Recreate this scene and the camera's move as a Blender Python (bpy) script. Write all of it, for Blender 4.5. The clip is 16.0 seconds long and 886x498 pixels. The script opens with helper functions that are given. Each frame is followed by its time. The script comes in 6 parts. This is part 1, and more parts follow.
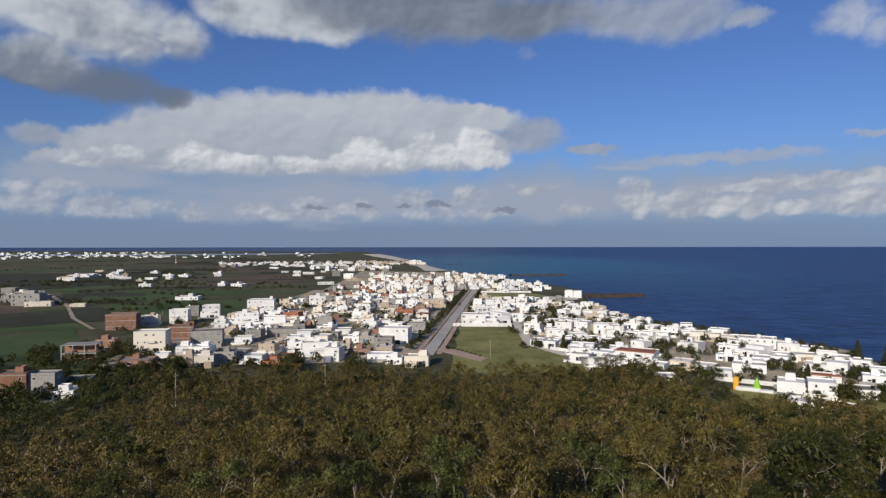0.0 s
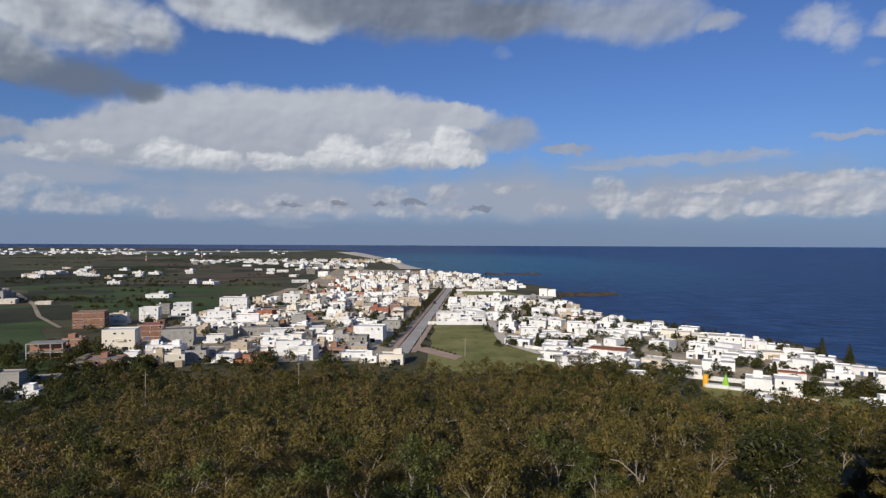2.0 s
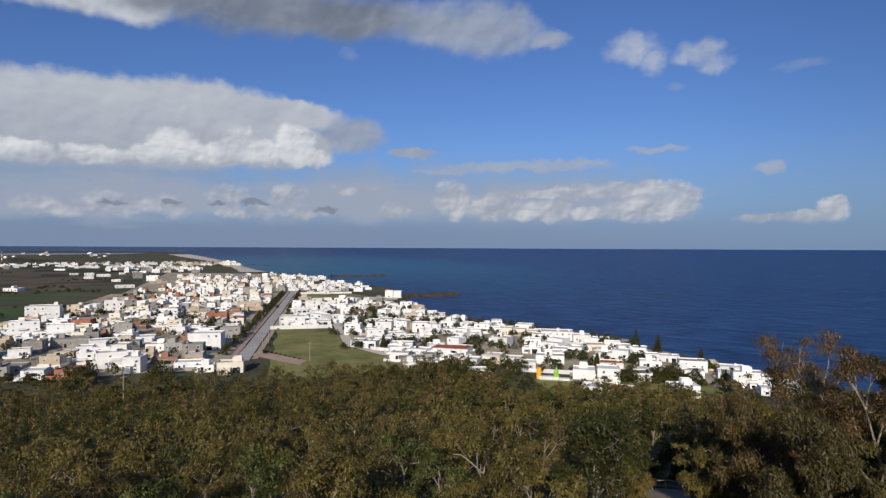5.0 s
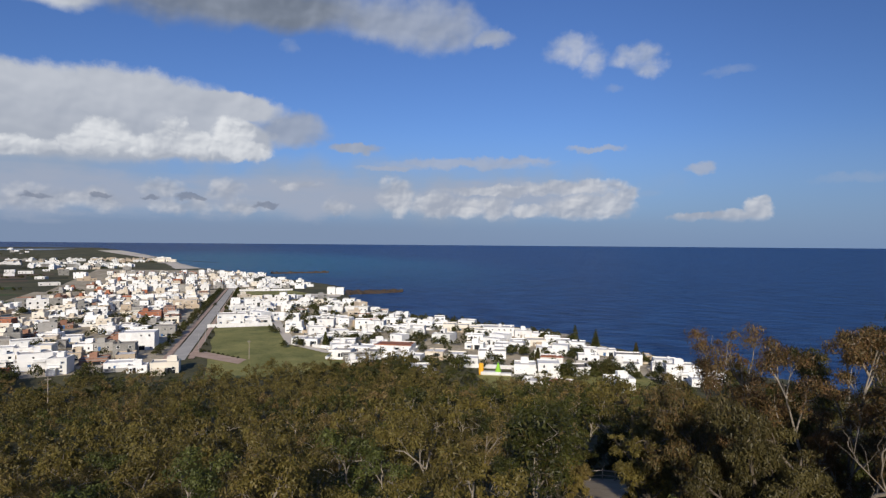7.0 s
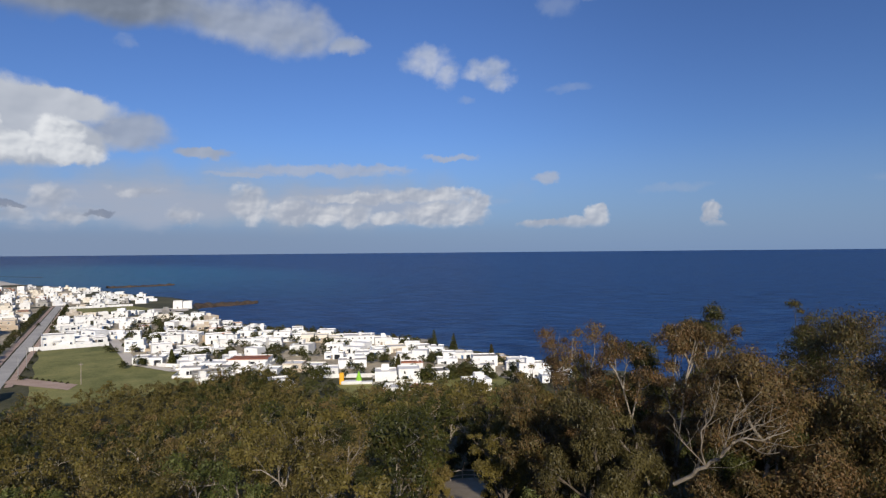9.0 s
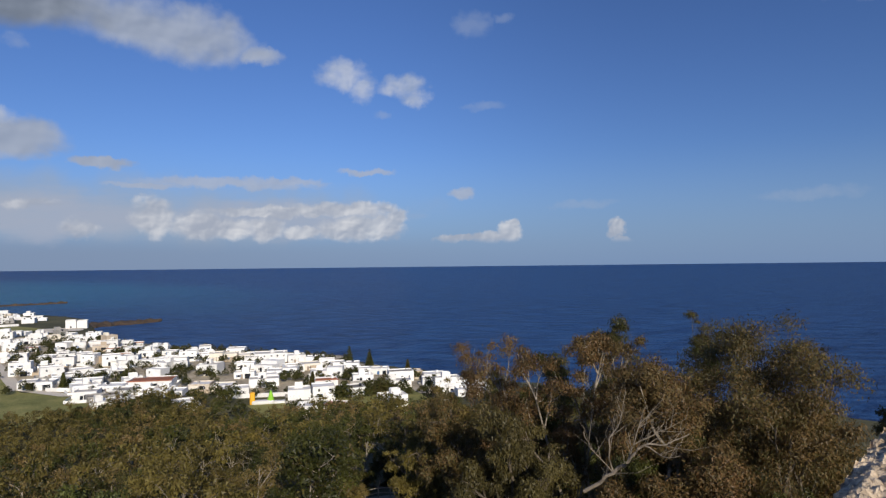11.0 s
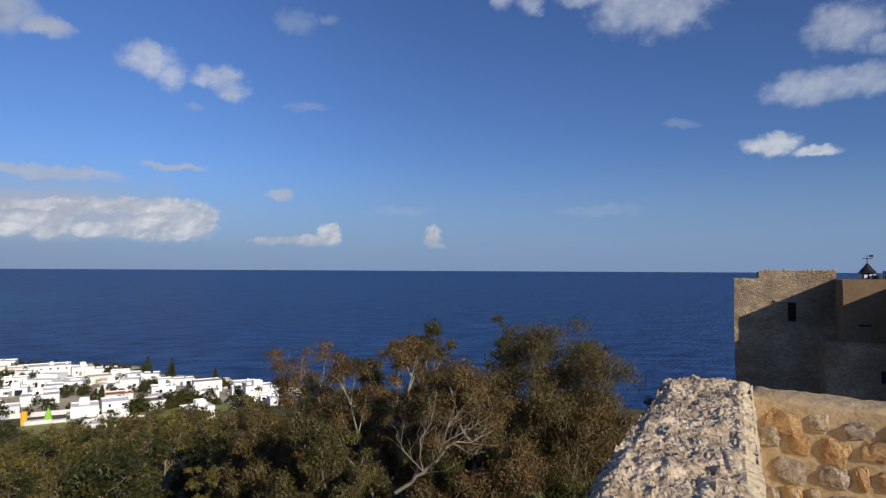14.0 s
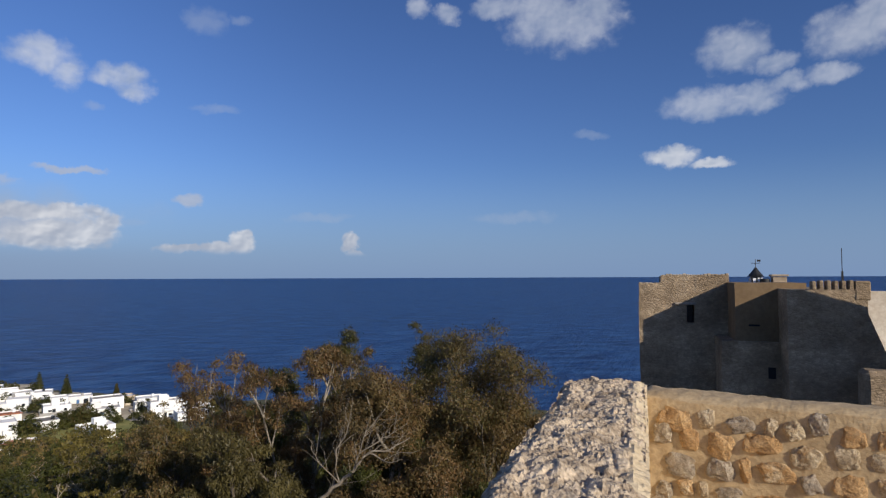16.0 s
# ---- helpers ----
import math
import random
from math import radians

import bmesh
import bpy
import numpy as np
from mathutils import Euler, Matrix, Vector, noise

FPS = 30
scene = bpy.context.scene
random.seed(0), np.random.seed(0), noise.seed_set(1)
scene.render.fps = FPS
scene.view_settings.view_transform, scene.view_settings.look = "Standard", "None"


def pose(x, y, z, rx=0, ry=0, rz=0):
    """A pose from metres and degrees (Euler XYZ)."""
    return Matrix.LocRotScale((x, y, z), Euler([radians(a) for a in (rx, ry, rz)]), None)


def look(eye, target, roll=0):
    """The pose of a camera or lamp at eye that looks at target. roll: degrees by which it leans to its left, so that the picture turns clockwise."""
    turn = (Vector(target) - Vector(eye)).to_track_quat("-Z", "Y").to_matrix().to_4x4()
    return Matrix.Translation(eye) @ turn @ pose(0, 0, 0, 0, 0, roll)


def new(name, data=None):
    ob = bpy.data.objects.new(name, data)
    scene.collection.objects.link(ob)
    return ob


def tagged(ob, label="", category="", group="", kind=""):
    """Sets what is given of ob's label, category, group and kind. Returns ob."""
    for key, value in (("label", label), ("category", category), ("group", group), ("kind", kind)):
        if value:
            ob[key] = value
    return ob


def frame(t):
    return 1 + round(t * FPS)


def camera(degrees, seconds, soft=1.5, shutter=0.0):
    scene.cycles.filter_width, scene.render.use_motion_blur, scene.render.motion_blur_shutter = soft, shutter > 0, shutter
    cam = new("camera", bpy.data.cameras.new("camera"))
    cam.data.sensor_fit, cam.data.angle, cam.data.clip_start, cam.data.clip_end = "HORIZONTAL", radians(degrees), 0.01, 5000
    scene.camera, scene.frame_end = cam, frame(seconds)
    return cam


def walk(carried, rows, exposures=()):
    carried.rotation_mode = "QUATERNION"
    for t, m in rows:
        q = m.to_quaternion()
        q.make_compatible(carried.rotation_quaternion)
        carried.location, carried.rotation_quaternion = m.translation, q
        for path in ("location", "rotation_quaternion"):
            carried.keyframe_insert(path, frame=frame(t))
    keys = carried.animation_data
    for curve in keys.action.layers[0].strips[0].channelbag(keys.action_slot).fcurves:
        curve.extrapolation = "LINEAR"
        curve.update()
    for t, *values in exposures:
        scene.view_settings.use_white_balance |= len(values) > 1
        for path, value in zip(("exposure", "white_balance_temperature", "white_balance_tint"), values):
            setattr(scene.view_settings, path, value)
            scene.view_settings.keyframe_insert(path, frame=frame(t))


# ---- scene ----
cam = camera(71.34, 16.0, soft=1.25)
PATH = [
    (0, pose(-0.101, 0.096, 55.003, 89.83, 0.06, 0.00)),
    (0.5, pose(-0.101, 0.096, 55.003, 89.91, 0.02, 0.55)),
    (1, pose(-0.101, 0.096, 55.003, 89.94, -0.15, -0.30)),
    (1.5, pose(-0.101, 0.096, 55.003, 89.96, -0.30, -1.41)),
    (2, pose(-0.101, 0.096, 55.003, 89.68, -0.25, -2.28)),
    (2.5, pose(-0.101, 0.096, 55.003, 89.78, -0.36, -3.86)),
    (3, pose(-0.101, 0.096, 55.003, 89.92, -0.57, -5.25)),
    (3.5, pose(-0.101, 0.096, 55.003, 90.15, -0.54, -7.08)),
    (4, pose(-0.101, 0.096, 55.003, 90.11, -0.62, -9.78)),
    (4.5, pose(-0.101, 0.096, 55.003, 90.02, -0.39, -13.81)),
    (7, pose(-0.101, 0.096, 55.003, 89.64, -0.45, -21.76)),
    (7.5, pose(-0.101, 0.096, 55.003, 89.70, -0.15, -25.56)),
    (8, pose(-0.101, 0.096, 55.003, 89.69, 0.29, -29.70)),
    (8.5, pose(-0.101, 0.096, 55.003, 89.95, 0.60, -32.69)),
    (9, pose(-0.101, 0.096, 55.003, 90.33, 0.50, -34.81)),
    (11.5, pose(-0.101, 0.096, 55.003, 91.90, 0.46, -44.45)),
    (12, pose(-0.101, 0.096, 55.003, 92.08, 0.16, -46.63)),
    (12.5, pose(-0.122, 0.089, 55.005, 91.91, 0.03, -49.95)),
    (13, pose(-0.112, 0.080, 55.005, 91.87, -0.07, -53.04)),
    (13.5, pose(-0.083, 0.060, 55.004, 91.83, 0.01, -56.65)),
    (14, pose(-0.084, 0.053, 55.006, 92.03, -0.29, -59.28)),
    (14.5, pose(-0.067, 0.038, 55.005, 92.24, -0.00, -61.46)),
    (15, pose(-0.043, 0.029, 55.006, 92.33, 0.02, -63.78)),
    (15.5, pose(-0.023, 0.011, 55.003, 92.44, 0.04, -65.45)),
    (16, pose(0.000, -0.000, 55.000, 92.67, 0.22, -66.87)),
]
walk(cam, PATH, [(0.0, -0.22), (4.5, -0.2), (9.0, -0.07), (12.0, -0.07), (14.0, -0.02), (16.0, 0.03)])

# ---- daylight ----
SUN_AZ, SUN_EL = 152.0, 22.0   # degrees: counter-clockwise from +y, and above the horizon
world = bpy.data.worlds.new("world")
scene.world = world
world.use_nodes = True
wt = world.node_tree
wt.nodes.clear()


class Graph:
    """A few short ways to add nodes to a tree."""

    def __init__(self, tree):
        self.tree = tree

    def node(self, kind):
        return self.tree.nodes.new(kind)

    def plug(self, socket, value):
        if isinstance(value, bpy.types.NodeSocket):
            self.tree.links.new(value, socket)
        elif value is not None:
            socket.default_value = value

    def math(self, op, a, b=None, c=None, clamp=False):
        n = self.node("ShaderNodeMath")
        n.operation, n.use_clamp = op, clamp
        for s, v in zip(n.inputs, (a, b, c)):
            self.plug(s, v)
        return n.outputs[0]

    def mix(self, f, a, b, blend="MIX"):
        n = self.node("ShaderNodeMix")
        n.data_type, n.blend_type = "RGBA", blend
        self.plug(n.inputs["Factor"], f)
        self.plug(n.inputs[6], a if not isinstance(a, tuple) else (*a[:3], 1))
        self.plug(n.inputs[7], b if not isinstance(b, tuple) else (*b[:3], 1))
        return n.outputs[2]

    def step(self, v, lo, hi, a=0.0, b=1.0):
        n = self.node("ShaderNodeMapRange")
        n.interpolation_type = "SMOOTHSTEP"
        for s, x in zip(n.inputs, (v, lo, hi, a, b)):
            self.plug(s, x)
        return n.outputs[0]

    def xyz(self, x, y, z=0.0):
        n = self.node("ShaderNodeCombineXYZ")
        for s, v in zip(n.inputs, (x, y, z)):
            self.plug(s, v)
        return n.outputs[0]

    def noise(self, vec, scale, detail=6, rough=0.55, dims="3D", lac=2.0):
        n = self.node("ShaderNodeTexNoise")
        n.noise_dimensions = dims
        self.plug(n.inputs["Vector"], vec)
        n.inputs["Scale"].default_value, n.inputs["Detail"].default_value = scale, detail
        n.inputs["Roughness"].default_value, n.inputs["Lacunarity"].default_value = rough, lac
        return n.outputs[0]

    def voronoi(self, vec, scale, detail=0, rough=0.5, feature="F1", dims="3D", out="Distance"):
        n = self.node("ShaderNodeTexVoronoi")
        n.feature, n.voronoi_dimensions = feature, dims
        self.plug(n.inputs["Vector"], vec)
        n.inputs["Scale"].default_value = scale
        if "Detail" in n.inputs:
            n.inputs["Detail"].default_value, n.inputs["Roughness"].default_value = detail, rough
        return n.outputs[out]


g = Graph(wt)
sky = g.node("ShaderNodeTexSky")
sky.sky_type, sky.sun_disc = "NISHITA", False
sky.sun_elevation, sky.sun_rotation = radians(SUN_EL), radians(-SUN_AZ)
sky.altitude, sky.air_density, sky.dust_density, sky.ozone_density = 60, 1.0, 0.6, 3.0
coord = g.node("ShaderNodeTexCoord").outputs["Generated"]
split = g.node("ShaderNodeSeparateXYZ")
g.plug(split.inputs[0], coord)
dx, dy, dz = split.outputs
az = g.math("MULTIPLY", g.math("ARCTAN2", g.math("MULTIPLY", dx, -1.0), dy), 57.2958)
el = g.math("MULTIPLY", g.math("ARCSINE", dz), 57.2958)
# every point of the sky by its bearing and height in degrees
flat = g.xyz(az, el)


def shifted(vec, by, times=(1.0, 1.0, 1.0)):
    n = g.node("ShaderNodeVectorMath")
    n.operation = "MULTIPLY_ADD"
    g.plug(n.inputs[0], vec)
    n.inputs[1].default_value, n.inputs[2].default_value = times, by
    return n.outputs[0]


def bent(scale, amount, detail=5, rough=0.55):
    """The bearing and height pushed about by noise, for billowing outlines."""
    n = g.node("ShaderNodeTexNoise")
    n.noise_dimensions = "2D"
    g.plug(n.inputs["Vector"], flat)
    n.inputs["Scale"].default_value, n.inputs["Detail"].default_value, n.inputs["Roughness"].default_value = scale, detail, rough
    s = g.node("ShaderNodeSeparateColor")
    g.plug(s.inputs[0], n.outputs["Color"])
    return (g.math("MULTIPLY_ADD", g.math("SUBTRACT", s.outputs[0], 0.5), amount * 1.3, az),
            g.math("MULTIPLY_ADD", g.math("SUBTRACT", s.outputs[1], 0.5), amount, el))


def puffs(scale, by=(0, 0, 0), detail=5, rough=0.5):
    """Rounded cauliflower heads of several sizes, 0 in the clefts to about 1 on the crowns."""
    p = shifted(flat, by, (0.8, 1.0, 1.0))
    n = g.node("ShaderNodeTexNoise")
    n.noise_dimensions = "2D"
    g.plug(n.inputs["Vector"], p)
    n.inputs["Scale"].default_value, n.inputs["Detail"].default_value = scale * 0.9, 2
    w = g.node("ShaderNodeVectorMath")
    w.operation = "MULTIPLY_ADD"
    g.plug(w.inputs[0], n.outputs["Color"])
    w.inputs[1].default_value = (1.1 / scale, 1.1 / scale, 0)
    g.plug(w.inputs[2], p)
    heads = g.math("SUBTRACT", 1.0, g.voronoi(w.outputs[0], scale, min(detail, 2), 0.4, "SMOOTH_F1", "2D"))
    return g.math("MULTIPLY_ADD", g.noise(p, scale * 0.8, detail, rough, "2D"), 0.9, g.math("MULTIPLY", heads, 0.4))


coarse_uv, fine_uv = bent(0.2, 1.9), bent(0.55, 1.25, 6, 0.6)
TOWARDS_SUN = (-0.22, -0.30, 0)
big, small = puffs(0.30), puffs(0.85)
relief_big = g.math("SUBTRACT", puffs(0.30, (0, 0, 0), 3, 0.42), puffs(0.30, TOWARDS_SUN, 3, 0.42))
relief_small = g.math("SUBTRACT", puffs(0.62, (0, 0, 0), 2, 0.42), puffs(0.62, (-0.12, -0.18, 0), 2, 0.42))
soft = g.noise(flat, 0.22, 6, 0.5, "2D")
streaky = g.noise(shifted(flat, (3, 1, 0), (0.35, 1.4, 1)), 0.5, 6, 0.55, "2D")


def field(rows, uv):
    """1 in the middle of each oval cloud mass (bearing, height, half width, half height), 0 on its rim, less outside."""
    d = None
    for cx, cy, rx, ry in rows:
        a = g.math("MULTIPLY_ADD", uv[0], 1 / rx, -cx / rx)
        b = g.math("MULTIPLY_ADD", uv[1], 1 / ry, -cy / ry)
        e = g.math("SUBTRACT", 1.0, g.math("MULTIPLY_ADD", a, a, g.math("MULTIPLY", b, b)))
        d = e if d is None else g.math("SMOOTH_MAX", d, e, 0.25)
    return g.math("MAXIMUM", d, -3.0)


def dense(rows, uv, grain, amount, lo, hi):
    return g.step(g.math("MULTIPLY_ADD", g.math("SUBTRACT", grain, 0.62), amount, field(rows, uv)), lo, hi)


def tone(amount, base, dark, light, lo=0.0, hi=1.0):
    return g.mix(g.step(g.math("ADD", amount, base), lo, hi), dark, light)


# the cloud masses: bearing, height, half width, half height
ANVIL = ((14.6, 9.9, 13.1, 3.7), (22.6, 8.8, 7.1, 2.4), (28.1, 8, 4.1, 1.9), (31.3, 7, 2.7, 0.9), (5.4, 11, 10.3, 3.2), (-0.9, 11.7, 7.3, 1.5), (8.5, 8.6, 14.6, 2.1), (-2.9, 9.1, 3.7, 1.8))
LOBE = ((-7.6, 10.2, 3.9, 1.8), (-13.7, 8.8, 2.2, 0.5), (33.5, 8.7, 2, 0.9), (31.5, 8.5, 1.5, 0.5))
HEAPS = ((30.1, 7.1, 2.4, 0.9), (27.1, 7.7, 1.2, 0.8), (21.7, 7.6, 2.5, 1.3), (17.9, 7.3, 2.8, 0.9), (12.6, 7.4, 3, 0.8), (9, 7.8, 1.5, 0.9), (7, 8.6, 2.3, 1.4), (3.9, 8, 2.3, 1), (2, 9.3, 1.4, 1.2), (0.5, 8.4, 2.6, 1.2), (-2.7, 9.4, 2, 1.7), (-4.1, 8.1, 2.2, 0.9), (23.9, 6.5, 3.9, 0.5))
STRIP = ((33.5, 3.9, 3.3, 1.4), (28.5, 3.3, 4.9, 1), (21.9, 2.9, 1.4, 0.9), (15.5, 3.2, 2.9, 0.9), (11.6, 3.4, 3, 1), (7.5, 3.6, 2.3, 0.9), (2.3, 4.6, 1.8, 0.9), (1.3, 3.2, 2.6, 0.8), (-2.4, 4.6, 1.5, 0.9), (-3.5, 3.2, 2.1, 0.7), (-8.6, 5.3, 2, 0.5), (-11.9, 3.4, 1.4, 0.9), (-11.8, 3.4, 0.9, 0.8))
SHORE = ((-17.4, 4.4, 1.7, 1.7), (-21.2, 3.7, 2.5, 1.2), (-23.5, 3.5, 2.5, 1), (-26.6, 3.5, 1.6, 1.2), (-33.6, 5.3, 5.2, 0.7), (-34.1, 3.5, 3.1, 1.3), (-36.7, 3.7, 2.4, 1.3), (-38.3, 4.7, 1.2, 0.7), (-29.9, 3.2, 1.8, 0.7), (-27.3, 5, 6.2, 0.5), (-48.8, 3, 1.1, 1), (-49, 3.8, 0.6, 0.7), (-47, 2.7, 1.8, 0.5), (-44, 2.6, 2.3, 0.4), (-58.5, 3.2, 0.9, 0.9), (-58.8, 2.1, 1.1, 0.4))
STREAK = ((-23.3, 7.5, 7.5, 0.5), (-16.9, 7.1, 2.9, 0.3), (-28.4, 7.8, 3.6, 0.4), (-44.5, 6.7, 1.3, 0.5), (-35.7, 8.7, 2.6, 0.3))
ROOF = ((30.1, 17.5, 8.2, 3.2), (33.5, 14.3, 4.4, 2), (22.5, 17.3, 2.5, 2), (15.5, 20, 6.3, 2.1), (10, 19.5, 4.1, 1.7))
GLOOM = ((28.5, 13.1, 5.5, 1.4), (24.3, 12.8, 2.2, 1), (33.5, 12.8, 2.9, 0.8))
CEILING = ((1.2, 21.1, 11.9, 3), (-6.1, 20.3, 8.7, 2.2), (7.5, 21.2, 7.7, 2.3))
TAIL = ((-15.7, 20, 5.3, 1.9), (-19.9, 19.8, 3.2, 1.3), (-20.4, 19.6, 4.7, 2.2), (-26.4, 18.4, 2, 0.8))
PAIR = ((-33.4, 17.2, 2.2, 1.3), (-35.3, 16.1, 1.3, 1.2), (-38.9, 16.4, 2.2, 1), (-40.2, 15.4, 1.6, 0.7))
FAINT = ((-37.1, 13.8, 0.8, 0.4), (-46.6, 14.6, 2, 0.4), (-44.7, 21.5, 1.1, 1.1), (-7.6, 17.1, 0.9, 0.5), (-45.9, 21.6, 1.5, 1.1), (-48.6, 21.9, 0.8, 0.4), (-24.9, 18.9, 1.7, 0.8), (-80.5, 12.7, 1.5, 0.4), (-73.5, 5.5, 3.6, 0.5), (-55.3, 5.5, 3, 0.4), (-34.8, 8.7, 1.1, 0.3))
EAST = ((-78.3, 22.4, 4.6, 2.3), (-75.8, 23.5, 3.1, 1.8), (-80.4, 23.1, 2.5, 1.6), (-72.1, 23.9, 2.4, 0.9), (-67.3, 23.4, 1.3, 0.8), (-64.6, 24, 1, 0.8), (-92.6, 18.7, 2.5, 1.7), (-90.7, 14.6, 3.6, 1.2), (-94.2, 14.7, 2, 1.1), (-95.5, 17.1, 1.6, 0.8), (-96.7, 15.5, 1.3, 0.7), (-99.4, 15.8, 1.6, 0.7), (-101, 18.5, 2.9, 1.7), (-102.8, 19.5, 2.1, 1.6))
LONE = ((-87.4, 10.4, 1.9, 0.8), (-90.4, 9.7, 1.7, 0.4))
SPECKS = ((11.7, 3.7, 1.3, 0.25), (7.2, 3.9, 1.2, 0.25), (3.6, 3.9, 0.8, 0.2), (0.6, 4.0, 1.5, 0.3), (-5.8, 3.4, 1.3, 0.3))
skyscale = g.node("ShaderNodeVectorMath")
skyscale.operation = "MULTIPLY"
g.plug(skyscale.inputs[0], sky.outputs[0])
clearer = g.step(az, -62.0, -30.0, 0.98, 1.18)   # the sky is paler away from the sun
g.plug(skyscale.inputs[1], g.xyz(g.math("MULTIPLY", clearer, 0.047), g.math("MULTIPLY", clearer, 0.060), g.math("MULTIPLY", clearer, 0.091)))
haze = g.step(el, -0.5, 11.0, 0.85, 0.0)
out_rgb = g.mix(haze, skyscale.outputs[0], (0.205, 0.31, 0.515))


def lay(cover, rgb, most=1.0):
    global out_rgb
    out_rgb = g.mix(g.math("MULTIPLY", cover, most), out_rgb, rgb)


# thin veil under the whole western sky, and the grey murk along the horizon
lay(dense(((16, 6.5, 26, 4.5), (-16, 5.0, 26, 3.6)), coarse_uv, soft, 1.2, -0.2, 1.1), (0.34, 0.4, 0.49), 0.7)
murk = g.math("MULTIPLY", g.step(el, 3.4, 1.2), g.step(az, -62.0, -4.0))
lay(murk, (0.225, 0.295, 0.43), 0.8)
# grey bank behind the low heaps
lay(dense(((12, 3.9, 17, 2.0), (-8, 4.2, 15, 2.2), (-27, 4.4, 14, 1.9), (30, 5.6, 7, 1.2)), coarse_uv, streaky, 1.4, -0.4, 0.9), (0.384, 0.43, 0.54), 0.85)
flat_base = g.step(el, 1.9, 2.7)
white_small = tone(g.math("MULTIPLY", relief_small, 1.6), g.math("MULTIPLY", small, 0.6), (0.346, 0.385, 0.471), (0.701, 0.71, 0.749), 0.0, 0.95)
lay(g.math("MULTIPLY", dense(STRIP, fine_uv, small, 1.8, -0.6, 1.0), flat_base), white_small, 0.75)
lay(g.math("MULTIPLY", dense(SHORE, fine_uv, small, 1.2, -0.4, 0.7), flat_base), tone(g.math("MULTIPLY", relief_small, 1.8), g.math("MULTIPLY", big, 0.75), (0.38, 0.42, 0.51), (0.76, 0.765, 0.79), 0.1, 1.05), 0.84)
lay(dense(SPECKS, fine_uv, small, 1.2, -0.1, 0.8), (0.202, 0.235, 0.321), 0.7)
lay(dense(STREAK, fine_uv, streaky, 0.8, -0.6, 0.8), tone(g.math("MULTIPLY", relief_small, 1.0), 0.5, (0.36, 0.405, 0.51), (0.47, 0.515, 0.62)), 0.75)
# the broad calm cloud, its grey lobes, and the bright heaps before it
lobe_rgb = tone(g.math("MULTIPLY", relief_big, 1.3), 0.45, (0.27, 0.315, 0.41), (0.48, 0.525, 0.62))
lay(dense(LOBE, fine_uv, big, 1.3, -0.3, 0.7), lobe_rgb, 0.9)
body_rgb = tone(g.math("MULTIPLY", relief_big, 1.25), g.math("MULTIPLY_ADD", el, 0.055, -0.12), (0.39, 0.43, 0.51), (0.61, 0.64, 0.70))
lay(g.math("MULTIPLY", dense(ANVIL, fine_uv, big, 0.6, -0.2, 0.38), g.step(el, 5.8, 7.4)), body_rgb, 0.97)
heap_rgb = tone(g.math("MULTIPLY", relief_small, 1.3), g.math("MULTIPLY_ADD", big, 0.7, g.step(el, 6.3, 8.2, -0.35, 0.05)), (0.40, 0.44, 0.52), (0.82, 0.84, 0.87), 0.0, 0.75)
lay(g.math("MULTIPLY", dense(HEAPS, fine_uv, small, 1.2, -0.35, 0.6), g.step(el, 5.9, 7.0)), heap_rgb, 0.95)
# the ceiling of cloud overhead, with sombre undersides
roof_rgb = tone(g.math("MULTIPLY", relief_big, 1.5), g.math("MULTIPLY_ADD", soft, 1.05, g.step(el, 13.0, 17.5, -0.45, 0.05)), (0.211, 0.25, 0.321), (0.614, 0.65, 0.706), 0.0, 0.9)
lay(dense(GLOOM, coarse_uv, big, 1.0, -0.5, 0.9), (0.158, 0.195, 0.268), 0.92)
lay(dense(ROOF, coarse_uv, big, 1.3, -0.3, 0.7), roof_rgb, 0.97)
lay(dense(TAIL, fine_uv, big, 1.5, -0.6, 1.0), tone(g.math("MULTIPLY", relief_big, 1.4), 0.5, (0.27, 0.31, 0.385), (0.499, 0.545, 0.642)), 0.85)
lay(dense(CEILING, coarse_uv, big, 1.0, -0.35, 0.8), tone(g.math("MULTIPLY", relief_big, 1.5), g.math("MULTIPLY", soft, 0.8), (0.168, 0.2, 0.257), (0.298, 0.34, 0.423)), 0.97)
# the small fair-weather clouds
fair_rgb = tone(g.math("MULTIPLY", relief_small, 1.3), g.math("MULTIPLY", big, 0.75), (0.36, 0.42, 0.53), (0.634, 0.66, 0.722), 0.0, 0.85)
lay(dense(PAIR, fine_uv, small, 1.6, -0.7, 1.3), fair_rgb, 0.7)
lay(dense(EAST, fine_uv, small, 1.7, -0.8, 1.15), fair_rgb, 0.56)
lay(dense(LONE, fine_uv, small, 1.3, -0.7, 0.8), fair_rgb, 0.9)
lay(dense(FAINT, fine_uv, small, 2.0, -0.7, 1.5), (0.38, 0.44, 0.56), 0.3)
back = g.node("ShaderNodeBackground")
g.plug(back.inputs["Color"], out_rgb)
back.inputs["Strength"].default_value = 1.0
g.plug(g.node("ShaderNodeOutputWorld").inputs[0], back.outputs[0])

sun = new("sun", bpy.data.lights.new("sun", "SUN"))
sun.data.energy, sun.data.angle, sun.data.color = 4.4, radians(0.55), (1.0, 0.91, 0.775)
to_sun = Vector((-math.sin(radians(SUN_AZ)) * math.cos(radians(SUN_EL)), math.cos(radians(SUN_AZ)) * math.cos(radians(SUN_EL)), math.sin(radians(SUN_EL))))
sun.matrix_world = look(to_sun * 200, (0, 0, 0))

